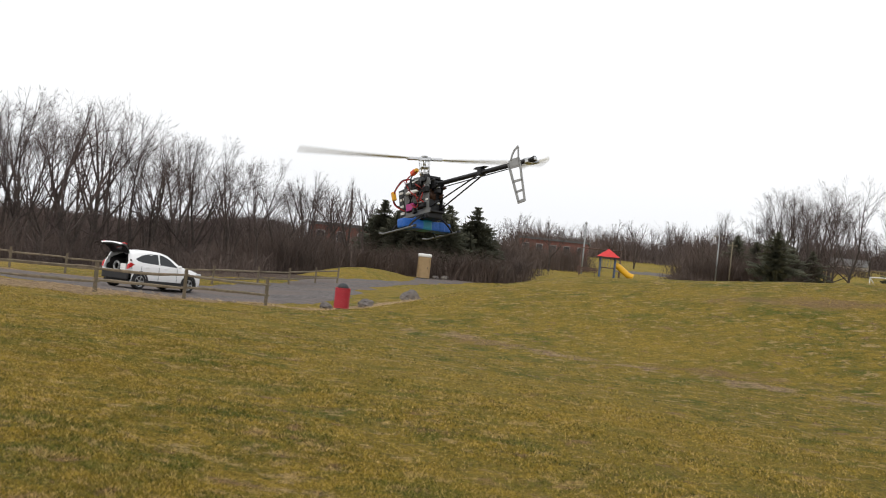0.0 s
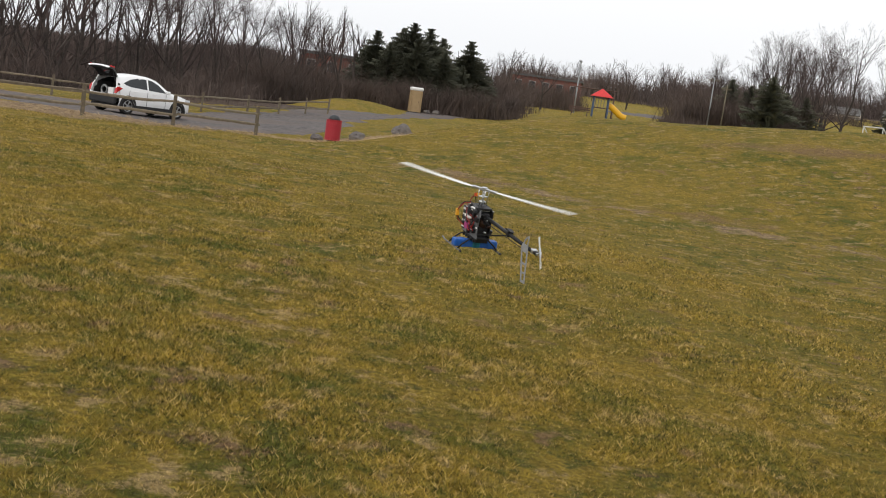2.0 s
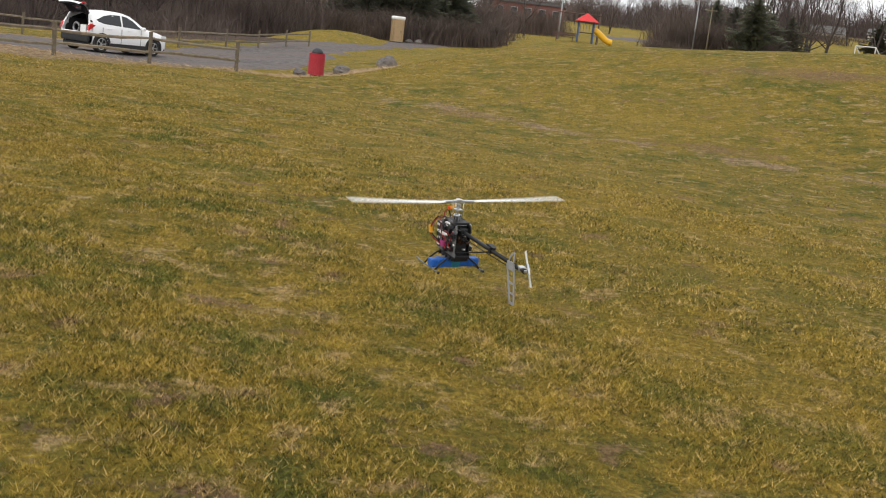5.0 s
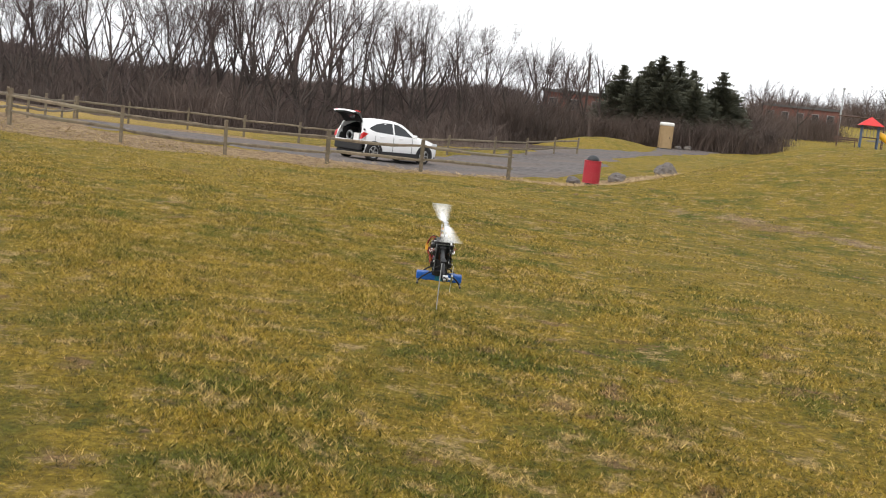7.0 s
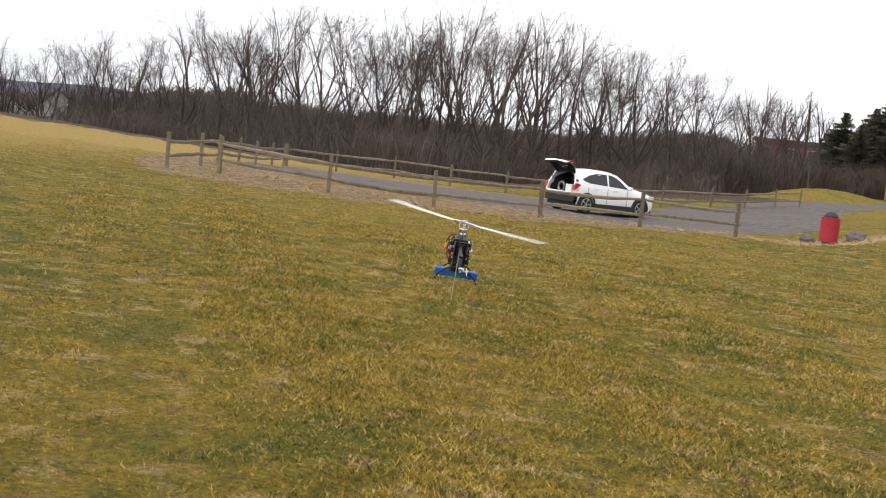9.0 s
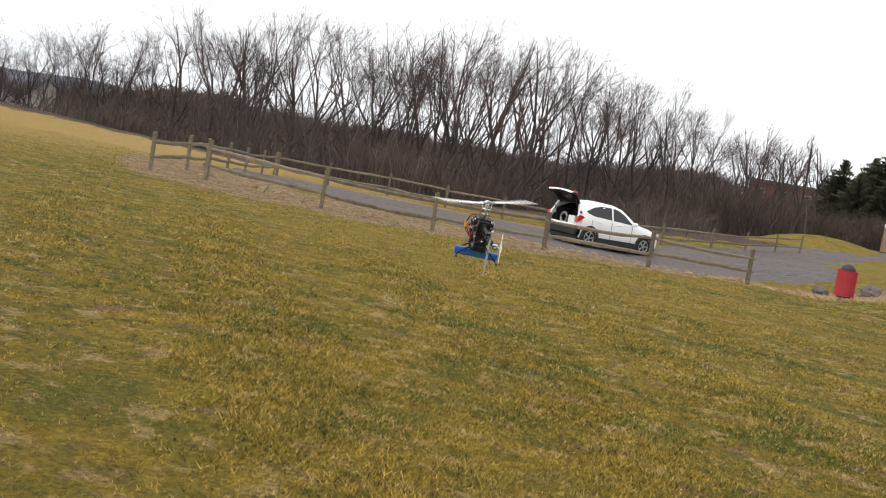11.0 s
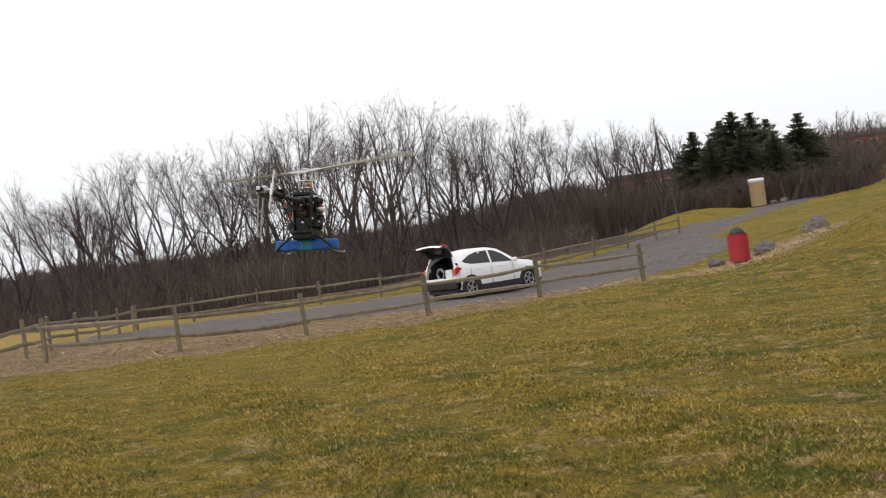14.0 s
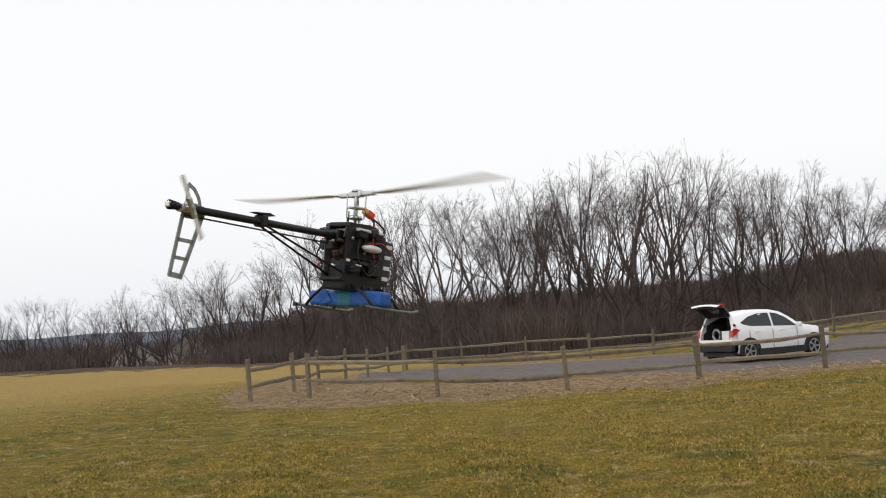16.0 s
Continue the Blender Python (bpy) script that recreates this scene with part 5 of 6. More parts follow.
def make_helicopter():
    root = tagged(new("helicopter"), "radio-controlled helicopter with bare black frame and blue foam float", "model helicopter")

    def box(name, c, size, mat, parent=root, label="", m=None, bevel=0.003):
        bm = bmesh.new()
        add_box(bm, c, size, m, bevel)
        return part(name, bm, mat, parent, label)

    def rod(name, a, b, r, mat, parent=root, label="", r1=None, seg=10):
        bm = bmesh.new()
        add_rod(bm, a, b, r, r1, seg)
        return part(name, bm, mat, parent, label, True)

    # float across the skids
    fl = box("float", (0, 0, 0), (0.075, 0.355, 0.058), M_BLUE, label="blue tape-wrapped foam float", bevel=0.012)
    for y, w, mt in ((0.0, 0.07, M_TEAL), (0.105, 0.05, M_BLUE), (-0.11, 0.05, M_BLUE)):
        box("tape_band", (0, y, 0), (0.080, w, 0.063), mt, fl, "", None, 0.012)
    bm = bmesh.new()
    add_prism(bm, [(-0.03, -0.02), (0.01, 0.035), (0.045, 0.01), (0.02, -0.03)], 0.006, pose(-0.042, 0.085, 0.005, 0, 0, 90))
    part("loose_tape", bm, M_BLUE, fl)
    # skids and struts
    for s in (-1, 1):
        bm = bmesh.new()
        add_tube(bm, [(-0.13, s * 0.165, -0.036), (0.05, s * 0.165, -0.038), (0.20, s * 0.165, -0.038), (0.245, s * 0.165, -0.028)], 0.0058, 8)
        sk = part("skid", bm, M_GREYPLATE, root, "grey skid tube", True)
        box("end_cap", (-0.133, s * 0.165, -0.036), (0.018, 0.016, 0.016), M_BLACKPL, sk)
        for x in (-0.07, 0.11):
            bm = bmesh.new()
            add_tube(bm, [(x, s * 0.03, 0.055), (x, s * 0.08, 0.042), (x, s * 0.135, 0.0), (x, s * 0.165, -0.036)], 0.0062, 8)
            part("strut", bm, M_CARBON, root, "", True)
    # side plates with cut-outs
    for s in (-1, 1):
        mt = M_GREYPLATE if s > 0 else M_CARBON
        bm = bmesh.new()
        add_prism(bm, [(-0.11, 0.225), (-0.10, 0.265), (-0.04, 0.285), (0.03, 0.29), (0.09, 0.265), (0.09, 0.235), (-0.04, 0.23)], 0.004, Matrix.Translation((0, s * 0.042, 0)))
        plate = part("side_plate", bm, mt, root, "grey cut-out side plate" if s > 0 else "black cut-out side plate")
        for c, sz in (((0.01, 0.0, 0.075), (0.24, 0.004, 0.028)), ((-0.075, 0, 0.16), (0.045, 0.0046, 0.19)), ((0.02, 0, 0.155), (0.035, 0.0046, 0.16)), ((0.10, 0, 0.16), (0.035, 0.0046, 0.19)), ((0.005, 0, 0.25), (0.20, 0.0052, 0.035)), ((0.0, 0, 0.165), (0.19, 0.0034, 0.028))):
            box("plate_bar", (c[0], s * 0.042, c[2]), sz, mt, plate, bevel=0.001)
    box("battery_tray", (0.01, 0, 0.050), (0.255, 0.105, 0.040), M_CARBON, bevel=0.008)
    for k in range(5):
        box("tray_clip", (-0.09 + 0.05 * k, 0.0, 0.040), (0.018, 0.122, 0.022), M_BLACKPL if k % 2 else M_CARBON, bevel=0.004)
    box("tray", (0.01, 0, 0.068), (0.25, 0.085, 0.012), M_CARBON)
    box("gear_block", (-0.005, 0, 0.20), (0.13, 0.075, 0.10), M_CARBON)
    box("lower_block", (-0.02, 0, 0.11), (0.12, 0.07, 0.075), M_CARBON)
    box("top_deck", (-0.005, 0, 0.278), (0.15, 0.085, 0.016), M_CARBON)
    box("servo_plate", (0.0, 0, 0.262), (0.10, 0.115, 0.012), M_WHITEPL)
    bm = bmesh.new()
    bmesh.ops.create_cone(bm, cap_ends=True, segments=40, radius1=0.062, radius2=0.062, depth=0.012, matrix=pose(-0.01, 0, 0.135))
    part("main_gear", bm, M_BLACKPL, root, "black toothed main gear")
    bm = bmesh.new()
    bmesh.ops.create_cone(bm, cap_ends=True, segments=24, radius1=0.027, radius2=0.027, depth=0.07, matrix=pose(-0.055, 0, 0.175))
    mot = part("motor", bm, M_COPPER, root, "copper-wound electric motor", True)
    # white capsules on both sides
    for s in (-1, 1):
        bm = bmesh.new()
        bmesh.ops.create_uvsphere(bm, u_segments=18, v_segments=10, radius=0.018)
        bmesh.ops.scale(bm, vec=(2.9, 1.0, 0.85), verts=bm.verts)
        bmesh.ops.translate(bm, vec=(0.015, s * 0.066, 0.195), verts=bm.verts)
        part("side_capsule", bm, M_WHITEPL, root, "white smooth capsule", True)
        for x, z in ((-0.03, 0.245), (0.055, 0.245), (-0.06, 0.11)):
            sv = box("servo", (x, s * 0.055, z), (0.038, 0.026, 0.028), M_CARBON)
            box("servo_arm", (x, s * 0.072, z + 0.012), (0.03, 0.004, 0.008), M_SILVER, sv)
        box("speed_controller", (0.045, s * 0.052, 0.115), (0.065, 0.018, 0.042), M_MAGENTA if s > 0 else M_CARBON)
        box("label_tag", (-0.085, s * 0.047, 0.14), (0.018, 0.006, 0.011), M_WHITEPL)
        for k in range(3):
            rod("spacer", (-0.07 + 0.07 * k, s * 0.046, 0.225 - 0.05 * (k % 2)), (-0.07 + 0.07 * k, s * 0.052, 0.225 - 0.05 * (k % 2)), 0.006, M_SILVER)
    # crowded electronics behind and under the gears
    rnd = random.Random(5)
    for k in range(16):
        s = -1 if k % 2 else 1
        c = (rnd.uniform(-0.10, 0.10), s * rnd.uniform(0.045, 0.066), rnd.uniform(0.085, 0.27))
        box("controller_box", c, (rnd.uniform(0.018, 0.04), rnd.uniform(0.012, 0.03), rnd.uniform(0.014, 0.034)), M_CARBON if k % 5 else M_BLACKPL, m=Matrix.Rotation(rnd.uniform(-0.5, 0.5), 4, "Y"))
    for k in range(7):
        c = Vector((-0.09 - rnd.uniform(0, 0.02), rnd.uniform(-0.05, 0.05), rnd.uniform(0.09, 0.25)))
        rod("capacitor", c, c + Vector((-0.022, 0, 0.004)), 0.007, (M_COPPER, M_CARBON, M_SILVER)[k % 3])
    for k in range(12):
        p = Vector((rnd.uniform(-0.1, 0.1), rnd.choice((-1, 1)) * rnd.uniform(0.05, 0.07), rnd.uniform(0.09, 0.26)))
        q = Vector((rnd.uniform(-0.12, 0.12), p.y * rnd.uniform(0.8, 1.2), rnd.uniform(0.09, 0.28)))
        mid = (p + q) / 2 + Vector((rnd.uniform(-0.03, 0.03), math.copysign(rnd.uniform(0.01, 0.03), p.y), rnd.uniform(-0.03, 0.03)))
        bm = bmesh.new()
        add_tube(bm, eased([p, p.lerp(mid, 0.6), mid, mid.lerp(q, 0.6), q], 3), 0.0026, 6)
        part("cable", bm, (M_CARBON, M_WIRERED, M_CARBON)[k % 3], root, "", True)
    # batteries at the nose, strapped and labelled
    for s in (-1, 1):
        b = box("battery", (0.135, s * 0.024, 0.155), (0.05, 0.044, 0.17), M_BLACKPL, label="black battery pack with pale labels", m=Matrix.Rotation(0.12, 4, "Y"), bevel=0.006)
        for k in range(4):
            box("battery_label", (0.133 + 0.12 * (k * 0.042 - 0.063), s * 0.047, 0.092 + k * 0.042), (0.034, 0.003, 0.015), M_WHITEPL, b)
    box("receiver", (0.10, 0.0, 0.262), (0.05, 0.05, 0.018), M_WHITEPL)
    # wiring
    for k, (pts, mt) in enumerate([([(0.10, 0.05, 0.10), (0.14, 0.085, 0.14), (0.13, 0.10, 0.20), (0.09, 0.08, 0.27), (0.06, 0.05, 0.285)], M_WIRERED), ([(0.11, 0.05, 0.11), (0.15, 0.078, 0.15), (0.14, 0.092, 0.21), (0.10, 0.072, 0.28), (0.06, 0.04, 0.29)], M_CARBON),
                                   ([(0.12, 0.02, 0.25), (0.135, 0.02, 0.29), (0.125, 0.012, 0.318), (0.10, 0.008, 0.33)], M_WIRERED), ([(0.13, -0.02, 0.25), (0.145, -0.02, 0.285), (0.13, -0.005, 0.312), (0.10, 0.004, 0.33)], M_CARBON),
                                   ([(0.03, 0.06, 0.13), (-0.02, 0.065, 0.10), (-0.06, 0.06, 0.16), (-0.07, 0.055, 0.22)], M_WIRERED), ([(0.05, -0.06, 0.12), (0.0, -0.068, 0.09), (-0.05, -0.06, 0.15), (-0.04, -0.055, 0.23)], M_CARBON),
                                   ([(0.08, 0.05, 0.09), (0.04, 0.06, 0.15), (0.0, 0.058, 0.22), (-0.02, 0.05, 0.26)], M_CARBON), ([(0.08, -0.05, 0.09), (0.04, -0.06, 0.16), (0.03, -0.058, 0.23), (0.05, -0.05, 0.27)], M_WIRERED)]):
        bm = bmesh.new()
        add_tube(bm, eased(pts), 0.0036, 6)
        part("cable", bm, mt, root, "", True)
    pl = box("power_plug", (0.132, 0.098, 0.19), (0.020, 0.018, 0.052), M_YELLOW, label="yellow power connector", m=Matrix.Rotation(0.25, 4, "Y"))
    p2 = box("arming_plug", (0.088, 0.006, 0.342), (0.036, 0.022, 0.024), M_ORANGE, label="orange-red arming plug", m=Matrix.Rotation(0.35, 4, "Y"))
    box("plug_insert", (0.064, 0.006, 0.350), (0.018, 0.019, 0.020), M_YELLOW, p2, m=Matrix.Rotation(0.35, 4, "Y"))
    # tail boom with its braces
    rod("tail_boom", (-0.06, 0, 0.238), (-0.945, 0, 0.222), 0.0135, M_CARBON, label="black carbon tail boom", seg=16)
    box("boom_clamp", (-0.10, 0, 0.236), (0.07, 0.05, 0.05), M_CARBON, bevel=0.008)
    br = box("brace_clamp", (-0.56, 0, 0.232), (0.03, 0.045, 0.042), M_CARBON, bevel=0.006)
    bm = bmesh.new()
    add_prism(bm, [(-0.61, 0.258), (-0.53, 0.252), (-0.50, 0.258), (-0.53, 0.265)], 0.034)
    part("small_stabiliser", bm, M_CARBON, root)
    for s in (-1, 1):
        rod("boom_brace", (-0.56, s * 0.014, 0.220), (-0.09, s * 0.045, 0.085), 0.0042, M_CARBON, label="thin black brace rod")
    rod("tail_pushrod", (-0.10, 0.012, 0.205), (-0.93, 0.012, 0.200), 0.003, M_CARBON)
    tm = box("tail_servo", (-0.135, 0.0, 0.195), (0.04, 0.03, 0.026), M_CARBON)
    # fin: a grey plate with a ladder of openings
    bm = bmesh.new()
    y = Matrix.Translation((0, 0.022, 0))
    lead = [(-0.828, 0.225), (-0.914, -0.012)]
    trail = [(-0.922, 0.225), (-0.964, -0.008)]

    def bar(p, q, w):
        d = Vector((q[0] - p[0], 0, q[1] - p[1]))
        n = Vector((-d.z, 0, d.x)).normalized() * w / 2
        add_prism(bm, [(p[0] + n.x, p[1] + n.z), (q[0] + n.x, q[1] + n.z), (q[0] - n.x, q[1] - n.z), (p[0] - n.x, p[1] - n.z)], 0.004, y)

    bar(lead[0], lead[1], 0.017), bar(trail[0], trail[1], 0.015)
    for u, w in ((0.03, 0.05), (0.46, 0.013), (0.72, 0.012), (0.97, 0.018)):
        bar(tuple(a + (b - a) * u for a, b in zip(*lead)), tuple(a + (b - a) * u for a, b in zip(*trail)), w)
    arc = [(-0.848, 0.24), (-0.858, 0.268), (-0.880, 0.294), (-0.912, 0.310)]
    for a, b in zip(arc[:-1], arc[1:]):
        bar(a, b, 0.012)
    bar((-0.912, 0.305), (-0.912, 0.225), 0.010)
    add_box(bm, (-0.888, 0.022, 0.225), (0.05, 0.006, 0.045))
    part("tail_fin", bm, M_FIN, root, "grey ladder-cut tail fin")
    tb = box("tail_gearbox", (-0.955, -0.012, 0.222), (0.045, 0.04, 0.034), M_SILVER, label="polished tail gearbox", bevel=0.008)
    bm = bmesh.new()
    bmesh.ops.create_cone(bm, cap_ends=True, segments=20, radius1=0.017, radius2=0.012, depth=0.045, matrix=pose(-0.995, -0.005, 0.222, 0, 90, 0))
    part("tail_motor", bm, M_CARBON, root, "black tail motor", True)
    box("motor_tip", (-1.022, -0.005, 0.222), (0.012, 0.02, 0.02), M_SILVER, bevel=0.004)
    # mast and swash plate
    rod("mast", (0, 0, 0.27), (0, 0, 0.42), 0.0065, M_SILVER)
    bm = bmesh.new()
    bmesh.ops.create_cone(bm, cap_ends=True, segments=28, radius1=0.030, radius2=0.026, depth=0.014, matrix=pose(0, 0, 0.325))
    part("swash_plate", bm, M_SILVER, root, "silver swash plate", True)
    for k in range(3):
        a = k * math.tau / 3
        rod("servo_link", (0.04 * math.cos(a), 0.04 * math.sin(a), 0.27), (0.03 * math.cos(a), 0.03 * math.sin(a), 0.325), 0.0022, M_CARBON)
    rod("guide_pin", (-0.045, 0.0, 0.285), (-0.045, 0, 0.345), 0.0025, M_CARBON)
    # main rotor, turning about the mast
    bm = bmesh.new()
    add_box(bm, (0, 0, 0), (0.075, 0.026, 0.024), bevel=0.004)
    add_rod(bm, (0, 0, -0.06), (0, 0, 0.012), 0.010, seg=12)
    for s in (-1, 1):
        add_box(bm, (s * 0.075, 0, 0), (0.07, 0.024, 0.018), bevel=0.004)
        add_rod(bm, (s * 0.022, 0.026, -0.10), (s * 0.03, 0.026, 0.0), 0.0025, seg=6)
        add_rod(bm, (s * 0.022, -0.026, -0.10), (s * 0.03, -0.026, 0.0), 0.0025, seg=6)
    add_box(bm, (0, 0, -0.055), (0.05, 0.062, 0.008), bevel=0.002)
    add_rod(bm, (0, 0, 0.01), (0, 0, 0.018), 0.024, 0.020, 20)
    rotor = part("main_rotor", bm, M_SILVER, root, "silver rotor head", True, pose(0, 0, 0.42))
    for s in (-1, 1):
        bm = bmesh.new()
        prof = [(-0.016, 0.0), (-0.008, 0.0045), (0.006, 0.005), (0.042, 0.0006), (0.042, -0.0006), (0.006, -0.003), (-0.008, -0.0028)]
        rings = []
        for r, k in ((0.095, 0.35), (0.13, 0.8), (0.18, 1.0), (0.50, 1.0), (0.765, 1.0), (0.78, 0.85)):
            cone = 0.018 * (r / 0.78) ** 2
            rings.append([bm.verts.new((s * r, s * (yy * k), zz * (k if k > 0.5 else 1.6) + cone)) for yy, zz in prof])
        for a, b in zip(rings[:-1], rings[1:]):
            for i in range(len(prof)):
                bm.faces.new((a[i], a[(i + 1) % len(prof)], b[(i + 1) % len(prof)], b[i]))
        bm.faces.new(rings[0]), bm.faces.new(rings[-1][::-1])
        part("rotor_blade", bm, M_BLADE, rotor, "long white rotor blade")
    # tail rotor
    bm = bmesh.new()
    add_rod(bm, (0, -0.012, 0), (0, 0.03, 0), 0.007, seg=10)
    add_box(bm, (0, 0, 0), (0.07, 0.014, 0.016), bevel=0.003)
    tail = part("tail_rotor", bm, M_SILVER, root, "silver tail rotor hub", False, pose(-0.963, -0.055, 0.218))
    for s in (-1, 1):
        bm = bmesh.new()
        add_prism(bm, [(s * 0.03, -0.008), (s * 0.112, -0.010), (s * 0.116, 0.009), (s * 0.03, 0.007)], 0.003)
        part("tail_blade", bm, M_BLADE, tail, "white tail rotor blade")
    # the packed frame is broader than its core
    wide = ("side_plate", "tray", "gear_block", "lower_block", "top_deck", "servo_plate", "main_gear", "motor", "side_capsule", "servo", "speed_controller", "label_tag", "spacer", "battery", "receiver", "cable", "power_plug", "arming_plug", "controller_box", "capacitor")
    for ob in root.children:
        if ob.name.split(".")[0] in wide:
            for o in [ob, *ob.children]:
                for v in o.data.vertices:
                    v.co = (0.01 + (v.co.x - 0.01) * 1.2, v.co.y * 1.22, 0.06 + (v.co.z - 0.06) * 1.04)
    return root, rotor, tail


heli, main_rotor, tail_rotor = make_helicopter()

# seconds, place, heading, pitch, roll, and the heading of the rotor on its mast
FLIGHT = [
    (0.0, -0.66, 7.02, 1.89, 131, 10.4, 0.4, 65),
    (0.5, -0.39, 8.01, 1.66, 125, 4.7, -2.4, 88),
    (1.0, -0.35, 8.58, 1.24, 118, -2.0, -1.5, 25),
    (1.5, -0.36, 9.10, 0.83, 114, -5.2, -0.2, 171),
    (2.0, -0.32, 9.00, 0.65, 116, -7.2, -0.6, 33),
    (2.5, -0.27, 8.82, 0.67, 118, -3.9, 2.1, 67),
    (3.0, -0.27, 8.23, 0.75, 118, 2.4, 6.3, 24),
    (5.5, -0.91, 9.89, 0.13, 116, -3.5, -4.3, 15),
    (6.0, -1.83, 10.79, 0.46, 113, -3.1, -1.1, 59),
    (6.5, -2.87, 11.84, 0.46, 109, -2.7, 3.9, 119),
    (7.0, -3.76, 12.66, 0.31, 107, -5.4, 1.0, 1),
    (7.5, -4.50, 13.06, 0.29, 107, -3.3, 1.7, 54),
    (8.0, -5.26, 13.63, 0.32, 110, -5.5, 5.7, 93),
    (8.5, -5.86, 13.99, 0.43, 110, -4.0, 6.7, 159),
    (9.0, -6.51, 14.54, 0.52, 115, -5.2, 3.2, 52),
    (11.5, -7.52, 16.79, 0.98, 120, -4.4, 1.9, 78),
    (12.0, -7.32, 17.16, 1.09, 121, -3.9, -0.8, 6),
    (12.5, -7.21, 17.12, 1.23, 121, -2.3, -0.7, 73),
    (13.0, -7.27, 17.11, 1.24, 115, -2.6, 1.2, 79),
    (13.5, -7.31, 16.78, 1.37, 111, -1.0, 8.5, 30),
    (14.0, -7.25, 15.96, 1.60, 103, 4.1, 5.2, 56),
    (14.5, -7.42, 15.49, 1.82, 96, 6.1, 3.0, 130),
    (15.0, -7.55, 15.35, 1.87, 93, 7.3, 3.5, 167),
    (15.5, -7.43, 14.98, 1.77, 92, 7.7, 2.0, 51),
    (16.0, -7.39, 14.79, 1.64, 91, 6.4, 5.5, 75),
]


# ---- grass blades near the path ----
def grass_material():
    m = bpy.data.materials.new("grass_blades")
    m.use_nodes = True
    nt = m.node_tree
    b = nt.nodes["Principled BSDF"]
    b.inputs["Roughness"].default_value, b.inputs["Specular IOR Level"].default_value = 0.75, 0.25
    k = Nodes(nt)
    geo, hsv, vary, warm = (nt.nodes.new(n) for n in ("ShaderNodeNewGeometry", "ShaderNodeHueSaturation", "ShaderNodeMapRange", "ShaderNodeMapRange"))
    vary.inputs[3].default_value, vary.inputs[4].default_value = 0.62, 1.85
    warm.inputs[1].default_value, warm.inputs[2].default_value, warm.inputs[3].default_value, warm.inputs[4].default_value = 0.78, 0.96, 0.0, 0.75
    dark = nt.nodes.new("ShaderNodeMapRange")
    dark.inputs[1].default_value, dark.inputs[2].default_value, dark.inputs[3].default_value, dark.inputs[4].default_value = 0.36, 0.0, 0.0, 0.9
    for node in (vary, warm, dark):
        nt.links.new(geo.outputs["Random Per Island"], node.inputs[0])
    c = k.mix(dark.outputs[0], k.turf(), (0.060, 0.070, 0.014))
    c = k.mix(warm.outputs[0], c, (0.40, 0.275, 0.100))
    nt.links.new(vary.outputs[0], hsv.inputs["Value"])
    nt.links.new(c, hsv.inputs["Color"])
    nt.links.new(hsv.outputs[0], b.inputs["Base Color"])
    return m


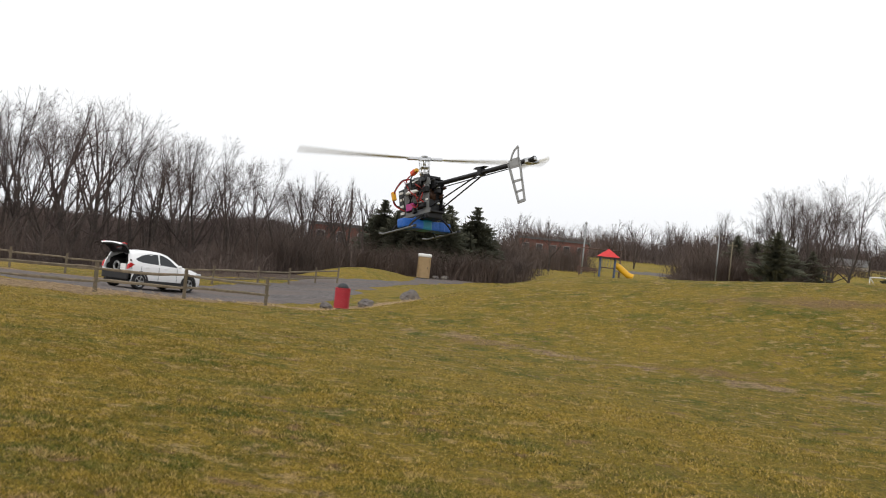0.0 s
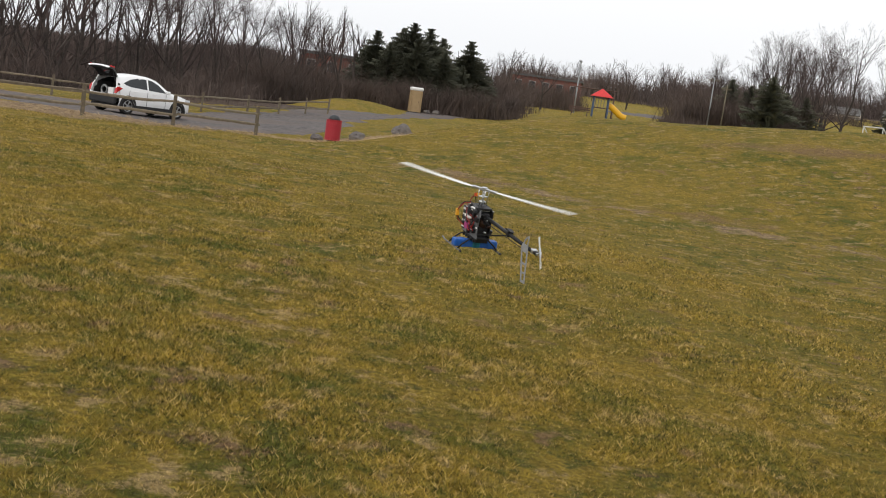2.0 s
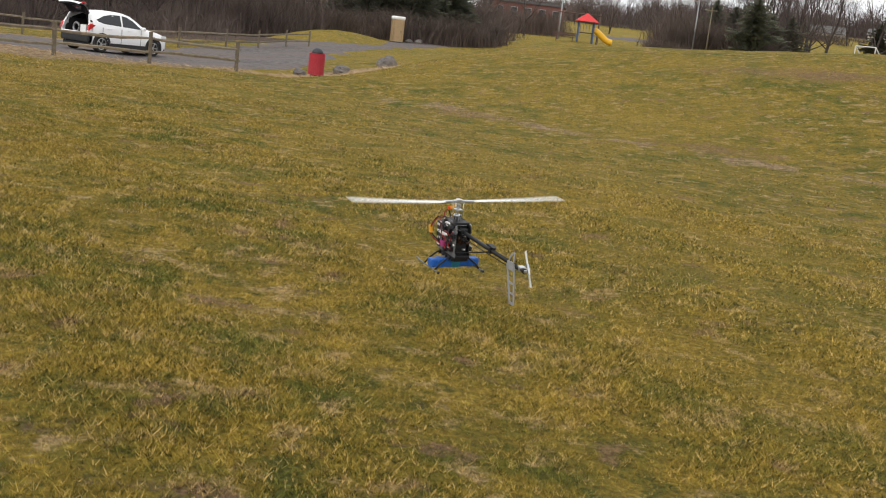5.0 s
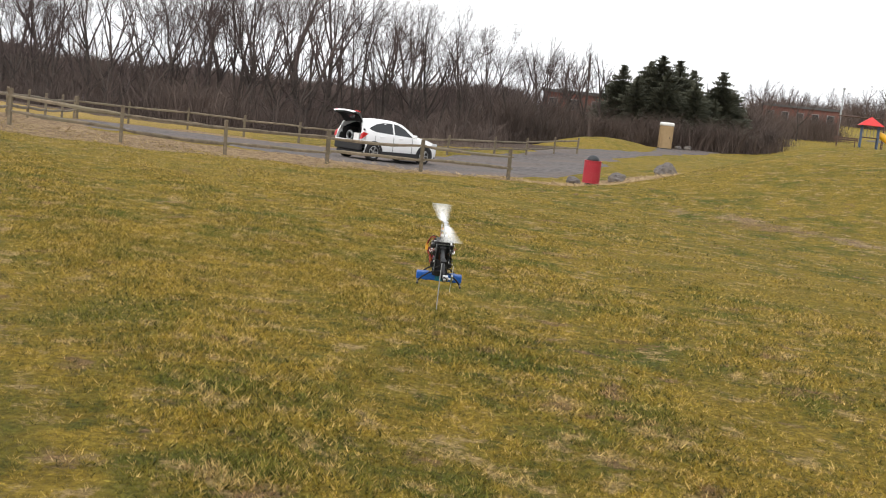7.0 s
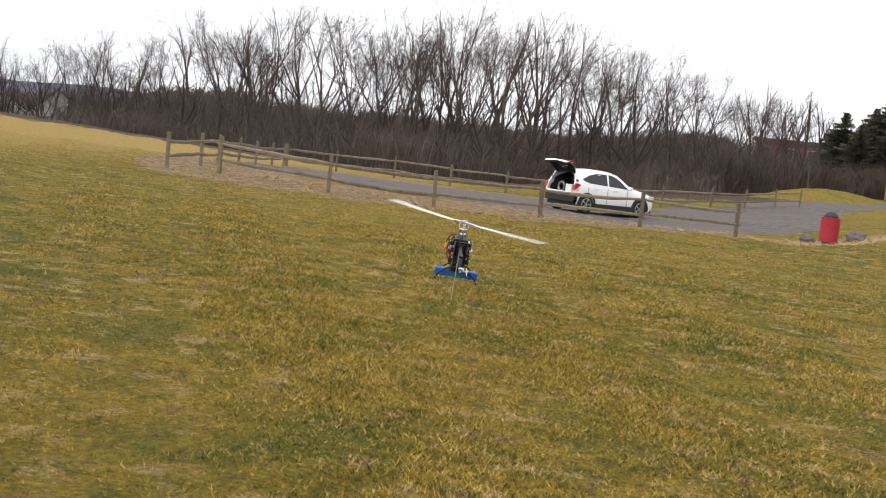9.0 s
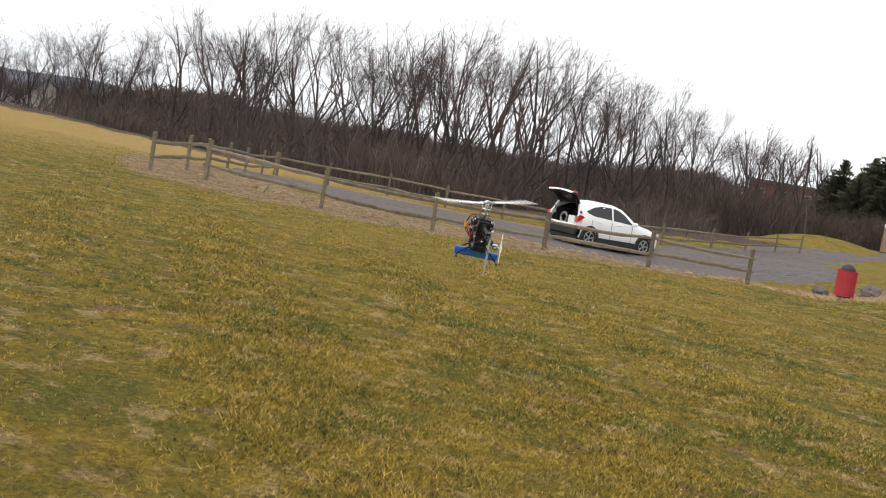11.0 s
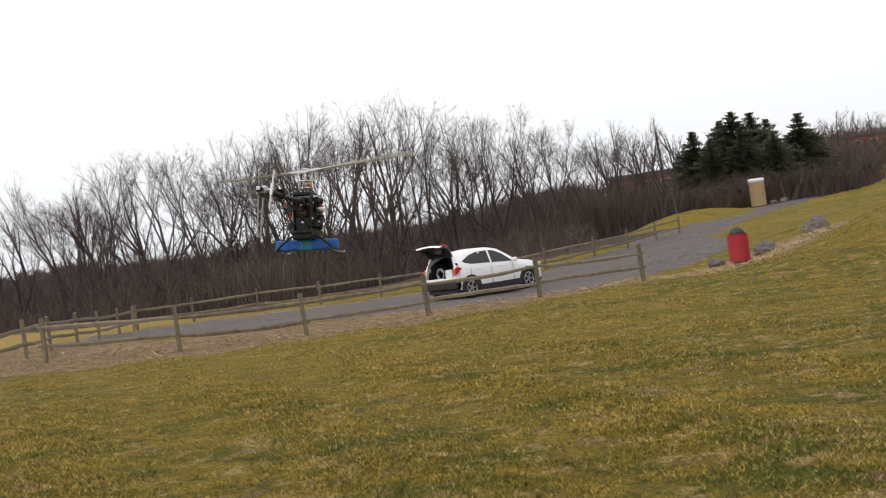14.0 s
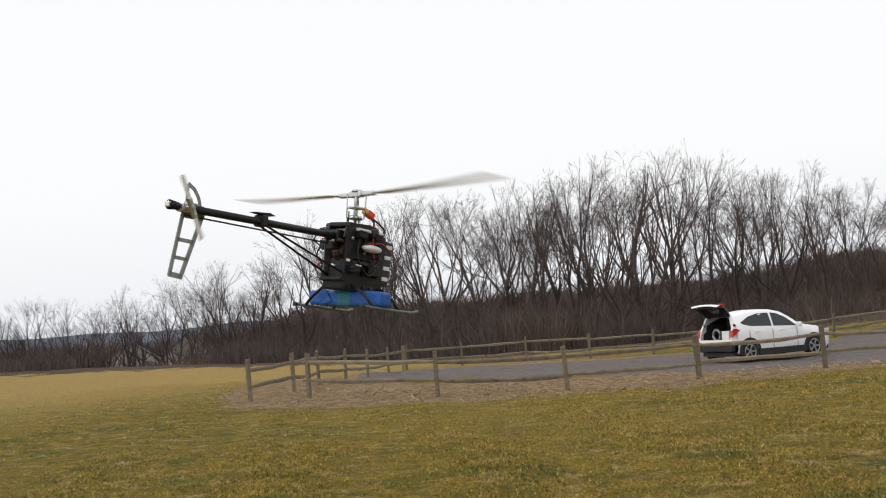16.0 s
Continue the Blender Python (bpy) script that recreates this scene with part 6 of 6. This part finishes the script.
def make_grass():
    rng = np.random.default_rng(7)
    path = np.array([[r[0], r[1], r[2], r[4]] for r in PATH])

    def scatter(tufts, blades, lo, hi, size, width, flat):
        """Tufts of blades that lean outwards from a common foot."""
        pick = rng.uniform(0, 1, tufts)
        t = np.where(pick < 0.5, rng.uniform(0, 6.8, tufts), np.where(pick < 0.84, rng.uniform(6.2, 16, tufts), rng.uniform(13.5, 16, tufts)))
        d = np.sqrt(rng.uniform(lo * lo, hi * hi, tufts))
        a = np.radians(np.interp(t, path[:, 0], path[:, 3]) + rng.uniform(-24, 24, tufts))
        x = np.interp(t, path[:, 0], path[:, 1]) - d * np.sin(a)
        y = np.interp(t, path[:, 0], path[:, 2]) + d * np.cos(a)
        bare = (along(x, y, ROAD) > 0.3) | (along(x, y, VERGE) > rng.uniform(0.3, 1.3, tufts))
        x, y = x[~bare], y[~bare]
        tufts = len(x)
        tall = size * rng.uniform(0.45, 1.25, tufts) * (1 + 0.35 * np.sin(x * 5.1 + 2 * np.sin(y * 3.3)) * np.sin(y * 4.3 + x))
        z = land(x, y)
        foot = np.stack([x, y, z - 0.008], 1)
        shape = (tufts, blades)
        turn = rng.uniform(0, 6.28, shape)
        h = tall[:, None] * rng.uniform(0.45, 1.1, shape)
        out = flat * h * rng.uniform(0.2, 1.2, shape)
        w = width * rng.uniform(0.6, 1.4, shape)
        across = turn + rng.choice((-1.9, 1.9), shape)
        edge = np.stack([x[:, None] + w * np.cos(across), y[:, None] + w * np.sin(across), (z[:, None] - 0.004) + 0 * w], 2)
        tip = np.stack([x[:, None] + out * np.cos(turn), y[:, None] + out * np.sin(turn), z[:, None] + h], 2)
        V = np.concatenate([foot[:, None], edge, tip], 1)
        first = (np.arange(tufts) * (1 + 2 * blades))[:, None]
        k = np.arange(blades)[None]
        F = np.stack([first + 0 * k, first + 1 + k, first + 1 + blades + k], 2)
        return V.reshape(-1, 3), F.reshape(-1, 3)

    V, F, count = [], [], 0
    for zone in ((165000, 4, 3.2, 8.5, 0.029, 0.0031, 1.2), (150000, 3, 8.0, 17, 0.032, 0.0060, 1.2), (90000, 3, 16, 42, 0.034, 0.010, 1.2)):
        v, f = scatter(*zone)
        V.append(v), F.append(f + count)
        count += len(v)
    V, F = np.concatenate(V), np.concatenate(F)
    me = bpy.data.meshes.new("grass")
    me.vertices.add(len(V))
    me.vertices.foreach_set("co", V.ravel())
    me.loops.add(len(F) * 3)
    me.loops.foreach_set("vertex_index", F.ravel().astype(np.int32))
    me.polygons.add(len(F))
    me.polygons.foreach_set("loop_start", np.arange(0, len(F) * 3, 3, dtype=np.int32))
    me.update(calc_edges=True)
    me.materials.append(grass_material())
    tagged(new("grass", me), "short winter grass, green and straw blades mixed", "grass", kind="stuff")


make_grass()


def make_straw():
    """Loose dead stalks lying round the bin."""
    rng = np.random.default_rng(17)
    n = 3200
    seg = rng.choice(len(VERGE) - 1, n, p=np.array([0, 1, 1, 1, 1, 1, 3, 7, 6, 3]) / 24)
    line, u = np.array(VERGE), rng.uniform(0, 1, n)
    mid = line[seg] * (1 - u[:, None]) + line[seg + 1] * u[:, None]
    x, y = (mid[:, k] + rng.normal(0, 0.45, n) * mid[:, 2] for k in (0, 1))
    z = land(x, y)
    a, ln, b = rng.uniform(0, 6.28, n), rng.uniform(0.08, 0.30, n), rng.uniform(0, 0.12, n)
    w = rng.uniform(0.006, 0.014, n)
    p0 = np.stack([x - w * np.sin(a), y + w * np.cos(a), z + 0.01], 1)
    p1 = np.stack([x + w * np.sin(a), y - w * np.cos(a), z + 0.02], 1)
    p2 = np.stack([x + ln * np.cos(a), y + ln * np.sin(a), z + 0.02 + b], 1)
    V = np.stack([p0, p1, p2], 1).reshape(-1, 3)
    mat = material("dead_straw", (0.50, 0.37, 0.20), 0.85, second=(0.30, 0.21, 0.11), scale=3)
    tagged(mesh_object("straw", V.tolist(), np.arange(3 * n).reshape(-1, 3).tolist(), mat), "loose dead straw on trodden earth", "straw", kind="stuff")


make_straw()


def motions():
    walk(heli, [(r[0], pose(r[1], r[2], r[3], r[6], r[5], r[4])) for r in FLIGHT])
    # the rotors turn by a little under a quarter turn each frame and pass the headings above
    times_, angles = [0.0], [float(FLIGHT[0][7])]
    for a, b in zip(FLIGHT[:-1], FLIGHT[1:]):
        n = round((b[0] - a[0]) * FPS)
        ahead = 80.0 * n
        ahead += (b[7] - a[7] - ahead + 90) % 180 - 90
        start = angles[-1]
        for k in range(1, n + 1):
            times_.append(a[0] + k / FPS)
            angles.append(start + ahead * k / n)
    walk(main_rotor, [(t, pose(0, 0, 0.42, 0, 0, a)) for t, a in zip(times_, angles)])
    walk(tail_rotor, [(t, pose(-0.963, -0.055, 0.218, 0, 86.0 * k % 360, 0)) for k, t in enumerate(times_)])


motions()
